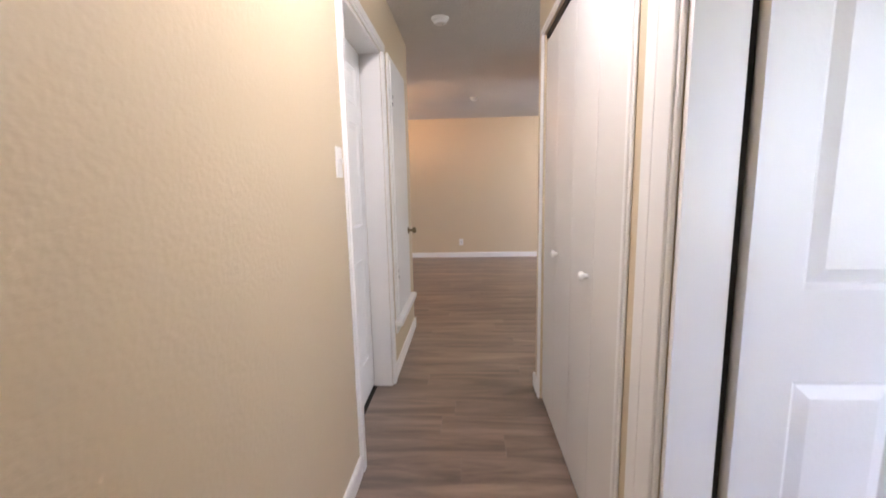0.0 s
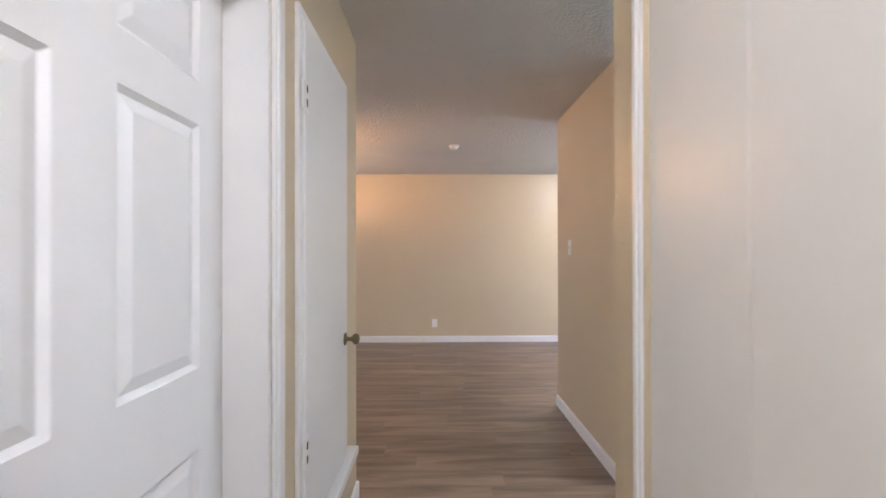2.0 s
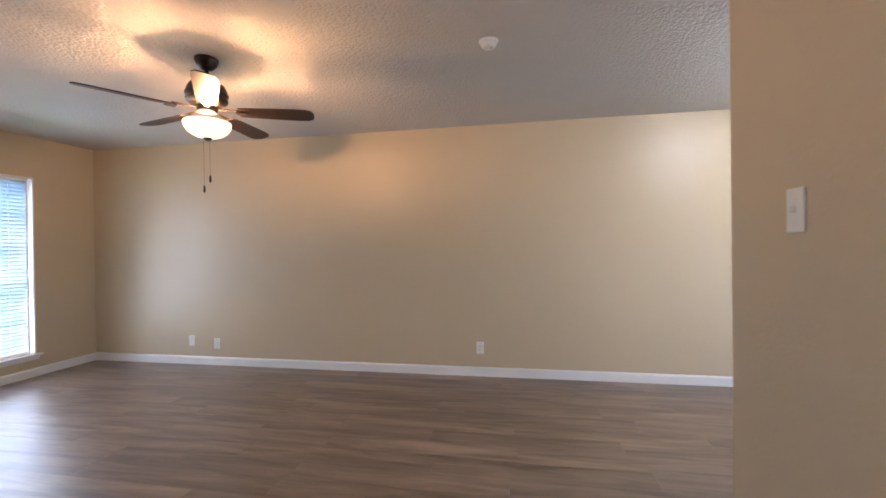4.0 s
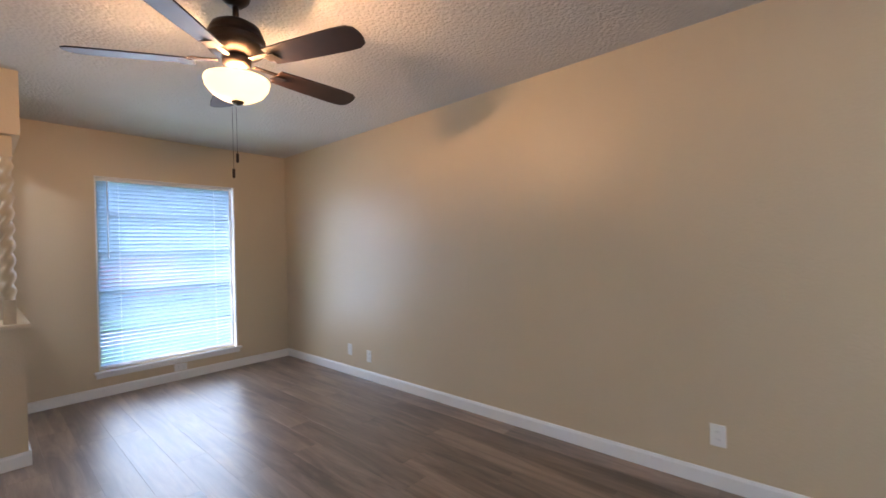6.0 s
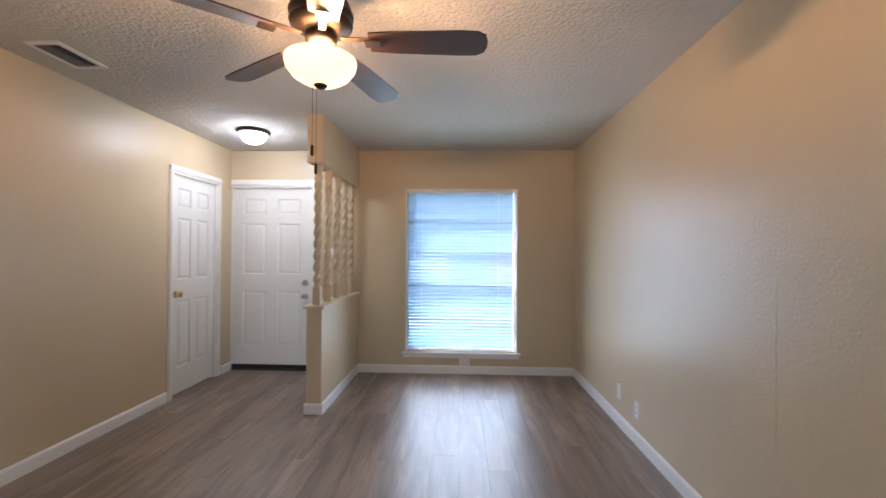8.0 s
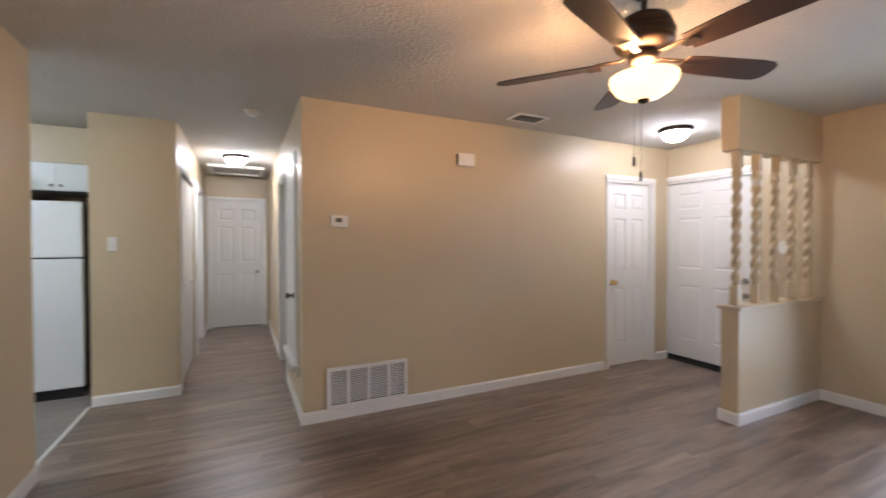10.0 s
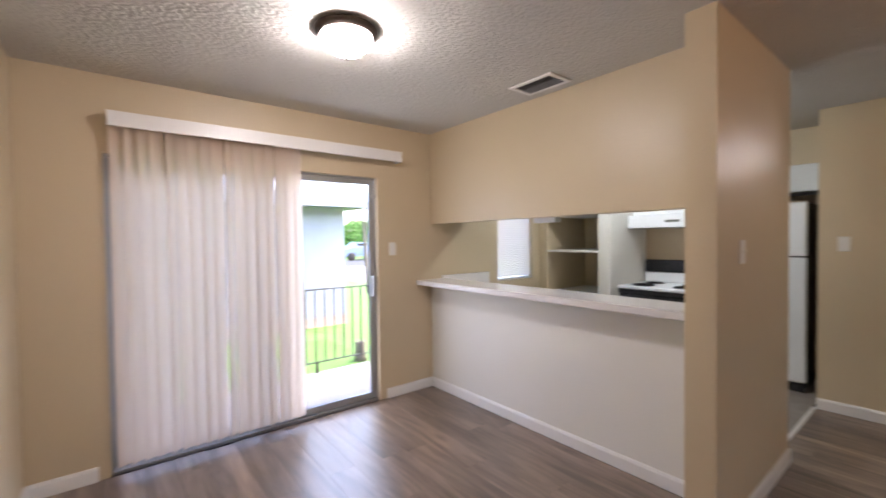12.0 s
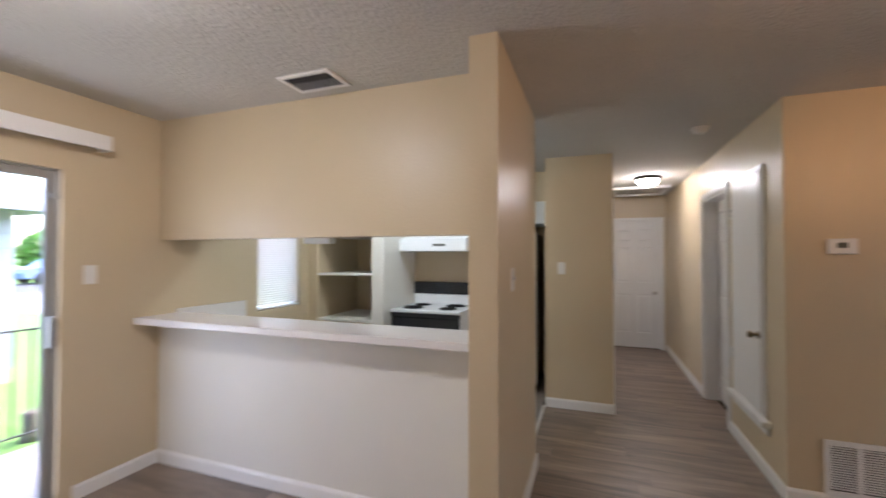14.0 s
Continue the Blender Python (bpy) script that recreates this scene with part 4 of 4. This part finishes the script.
M_ASPH = mat("asphalt", (0.06, 0.06, 0.062), 0.9, var=0.2, scale=8)
structure("ground", boxes((-300, 300, -300, 300, -0.40, -0.16)), M_GRASS, "mown green lawn", "ground")
structure("patio", boxes((XE + 0.15, 5.26, 0.0, 4.6, -0.159, -0.03), bevel=0.01), M_CONC, "pale concrete patio slab", "patio")
rail = thing("patio_railing", "black iron patio railing with thin balusters", "railing", (5.21, 0, -0.03))
part("top_rail", boxes((-0.012, 0.012, 0.98, 4.5, 0.915, 0.93), bevel=0.002), M_IRON, rail)
part("bottom_rail", boxes((-0.010, 0.010, 0.98, 4.5, 0.115, 0.128), bevel=0.002), M_IRON, rail)
me = mesh_of("baluster", boxes((-0.006, 0.006, -0.006, 0.006, 0.128, 0.915)), M_IRON)
for i in range(32):
    o = new("baluster", me)
    o.parent, o.location = rail, (0, 1.0 + 0.11 * i, 0)
for y in (0.99, 1.65, 3.0, 4.45):
    part("post", boxes((-0.012, 0.012, y - 0.012, y + 0.012, 0.0, 0.13 if y == 1.65 else 0.915)), M_IRON, rail)

# neighbouring house
BX = 8.19
house = thing("neighbour_house", "white-sided neighbouring house with a grey shingle roof", "house")
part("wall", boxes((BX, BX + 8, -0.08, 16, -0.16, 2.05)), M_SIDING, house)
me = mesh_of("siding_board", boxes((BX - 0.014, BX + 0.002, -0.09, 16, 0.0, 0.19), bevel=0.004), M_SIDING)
for i in range(10):
    o = new("siding_board", me)
    o.parent, o.location = house, (0, 0, 0.02 + 0.192 * i)
part("footing", boxes((BX - 0.03, BX, -0.11, 16, -0.16, 0.015)), mat("pink_brick_footing", (0.48, 0.36, 0.32), 0.8, var=0.2, scale=8), house, "pale brick footing")
bm = bmesh.new()
prof = [(BX - 0.5, 2.05), (BX - 0.5, 2.13), (BX + 4, 4.1), (BX + 8.5, 2.13), (BX + 8.5, 2.05)]
ra, rb = ([bm.verts.new((x, y, z)) for x, z in prof] for y in (-0.5, 16.4))
for i in range(5):
    bm.faces.new((ra[i], ra[(i + 1) % 5], rb[(i + 1) % 5], rb[i]))
bm.faces.new(ra)
bm.faces.new(rb)
part("roof", bm, M_SHINGLE, house, "grey shingle roof")
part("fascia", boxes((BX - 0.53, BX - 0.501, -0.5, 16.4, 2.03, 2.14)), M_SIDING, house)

structure("road", boxes((24, 33, -200, 200, -0.165, -0.145)), M_ASPH, "grey asphalt street beyond the lawn", "road")
structure("driveway", boxes((12, 24, -8.5, -4.0, -0.164, -0.150)), M_CONC, "pale concrete driveway", "driveway")
structure("path", boxes((-9, -7.6, -60, 60, -0.165, -0.148)), M_CONC, "pale concrete walk outside the front windows", "pavement")
structure("parking_lot", boxes((-40, -11, -60, 60, -0.165, -0.15)), M_ASPH, "grey asphalt parking area", "road")


def bare_tree(x, y, h, seed):
    rnd = random.Random(seed)
    root = thing("tree", "bare winter tree with thin grey branches", "tree", (x, y, -0.16))
    bm = bmesh.new()

    def limb(p, d, length, r, depth):
        n = 6
        q = p + d * length
        side = d.orthogonal().normalized()
        up = d.cross(side)
        ring = lambda c, rad: [bm.verts.new(c + (side * math.cos(2 * math.pi * i / n) + up * math.sin(2 * math.pi * i / n)) * rad) for i in range(n)]
        a, b = ring(p, r), ring(q, r * 0.68)
        for i in range(n):
            bm.faces.new((a[i], a[(i + 1) % n], b[(i + 1) % n], b[i]))
        if depth:
            for _ in range(3 if depth > 1 else 4):
                t = (d + Vector((rnd.uniform(-1, 1), rnd.uniform(-1, 1), rnd.uniform(-0.25, 0.7))) * 0.75).normalized()
                limb(p + d * length * rnd.uniform(0.65, 1.0), t, length * rnd.uniform(0.6, 0.85), r * 0.55, depth - 1)

    limb(Vector((0, 0, 0)), Vector((0.04, 0.05, 1)).normalized(), h * 0.30, h * 0.012, 5)
    part("trunk", bm, M_BARK, root)


bare_tree(12.0, -2.65, 6.0, 3)
bare_tree(-8.2, 1.2, 6.5, 5)
bare_tree(-12, 5.5, 7.5, 8)
bare_tree(-10.5, 8.5, 6.5, 11)


def bush(x, y, r, seed):
    rnd = random.Random(seed)
    root = thing("shrub", "bright green leafy shrub", "shrub", (x, y, -0.16))
    bm = bmesh.new()
    for _ in range(1600):
        d = Vector((rnd.gauss(0, 1), rnd.gauss(0, 1), rnd.gauss(0, 0.8))).normalized() * r * rnd.uniform(0.55, 1.0) ** 0.5
        c = Vector((d.x, d.y, max(0.05, d.z + r * 0.95)))
        u = Vector((rnd.uniform(-1, 1), rnd.uniform(-1, 1), rnd.uniform(-1, 1))).normalized()
        v = u.orthogonal().normalized() * 0.06 * r
        u = u * 0.11 * r
        bm.faces.new([bm.verts.new(p) for p in (c - u, c + v, c + u, c - v)])
    part("leaves", bm, mat("spring_leaf", (0.12, 0.26, 0.04), 0.7, var=0.3, scale=4), root)
    part("stem", lathe([(0.05 * r, 0), (0.02 * r, r)], 8), M_BARK, root)


bush(40, -16.4, 1.9, 1)
bush(41, -20, 2.3, 2)
bush(40, -12.5, 1.7, 4)


def car(x, y, rz, paint, label):
    root = thing("car", label, "car", (x, y, -0.15), rz)
    bm = bmesh.new()
    prof = [(-2.1, 0.35), (-2.15, 0.75), (-1.9, 0.92), (-1.35, 0.98), (-0.75, 1.42), (0.65, 1.44), (1.25, 1.0), (2.0, 0.88), (2.15, 0.65), (2.1, 0.35)]
    sides = []
    for y_, k in ((-0.86, 1), (0.86, 1)):
        sides.append([bm.verts.new((px, y_ * (0.82 if pz > 1.1 else 1), pz)) for px, pz in prof])
    n = len(prof)
    for i in range(n):
        bm.faces.new((sides[0][i], sides[0][(i + 1) % n], sides[1][(i + 1) % n], sides[1][i]))
    bm.faces.new(sides[0])
    bm.faces.new(sides[1])
    part("body", bm, paint, root)
    for sy in (-0.80, 0.80):
        part("side_window", boxes((-0.85, 0.85, sy - 0.012, sy + 0.012, 1.02, 1.34)), M_BLACK, root)
    for wx in (-1.3, 1.35):
        for wy in (-0.8, 0.8):
            part("wheel", lathe([(0.1, -0.1), (0.31, -0.1), (0.33, 0), (0.31, 0.1), (0.1, 0.1)], 20, wx, 0.33, "y"), M_RUBBER, root).location = (0, wy, 0)


RED = mat("red_car_paint", (0.45, 0.03, 0.03), 0.25, var=0.05)
WHITE = mat("white_car_paint", (0.75, 0.76, 0.78), 0.2, var=0.03)
BLUE = mat("blue_car_paint", (0.16, 0.22, 0.36), 0.25, var=0.05)
car(31.5, -12.6, 90, BLUE, "blue sedan parked on the street")
car(-14.5, 4.6, 0, RED, "red sedan parked on the asphalt lot")
car(-14.8, 8.2, 0, WHITE, "white sedan parked on the asphalt lot")
car(-14.4, 1.4, 0, WHITE, "white sedan parked on the asphalt lot")
stump = tagged(part("tree_stump", lathe([(0.17, 0), (0.15, 0.08), (0.13, 0.2), (0.14, 0.34), (0.10, 0.37), (0, 0.36)], 14), M_BARK), "weathered brown tree stump on the lawn", "stump")
stump.location, stump.scale = (5.76, 0.84, -0.16), (0.5, 0.5, 0.7)
apt = thing("apartment_building", "far tan apartment building across the parking lot", "building", (-46, 0, -0.16))
part("wall", boxes((-8, 0, -40, 50, 0, 5.6)), mat("far_brick", (0.36, 0.28, 0.24), 0.9, var=0.15, scale=1), apt)
part("roof", boxes((-8.6, 0.6, -40.6, 50.6, 5.6, 6.2), bevel=0.2), M_SHINGLE, apt)
me = mesh_of("window", boxes((0.0, 0.06, -0.7, 0.7, -0.6, 0.6), bevel=0.02), M_BLACK)
for i in range(16):
    for z in (1.6, 4.3):
        o = new("window", me)
        o.parent, o.location = apt, (0, -36 + 5.3 * i, z)

# ---------------------------------------------------------------- floor planks
def plank_mesh(w):
    bm = bmesh.new()
    c = 0.0005
    lo = [bm.verts.new(p) for p in ((0, 0, -0.007), (1, 0, -0.007), (1, w, -0.007), (0, w, -0.007))]
    mi = [bm.verts.new(p) for p in ((0, 0, -c), (1, 0, -c), (1, w, -c), (0, w, -c))]
    hi = [bm.verts.new(p) for p in ((c, c, 0), (1 - c, c, 0), (1 - c, w - c, 0), (c, w - c, 0))]
    for A, B in ((lo, mi), (mi, hi)):
        for i in range(4):
            bm.faces.new((A[i], A[(i + 1) % 4], B[(i + 1) % 4], B[i]))
    bm.faces.new(hi)
    return mesh_of("plank", bm, M_FLOOR)


PW, PL, GAP = 0.176, 1.22, 0.0004
PLANK = plank_mesh(PW - GAP)


def lay(x0, x1, y, off):
    x = x0 - off
    while x < x1 - 0.004:
        a, b = max(x, x0), min(x + PL, x1)
        if b - a > 0.02:
            o = new("plank", PLANK)
            o.parent = floor
            o.location, o.scale = (a, y, 0), (b - a - GAP, 1, 1)
        x += PL


rnd = random.Random(7)
y = YN
while y > YS:
    y -= PW
    off = rnd.uniform(0, PL)
    mid = y + PW / 2
    if mid > CY:
        lay(XW, XE, y, off)
    elif mid > 0:
        lay(XW, KX + 0.065, y, off)
    elif mid > -1.13:
        lay(-0.0, 1.535, y, off)
    else:
        lay(-0.10, HX + 0.1, y, off)
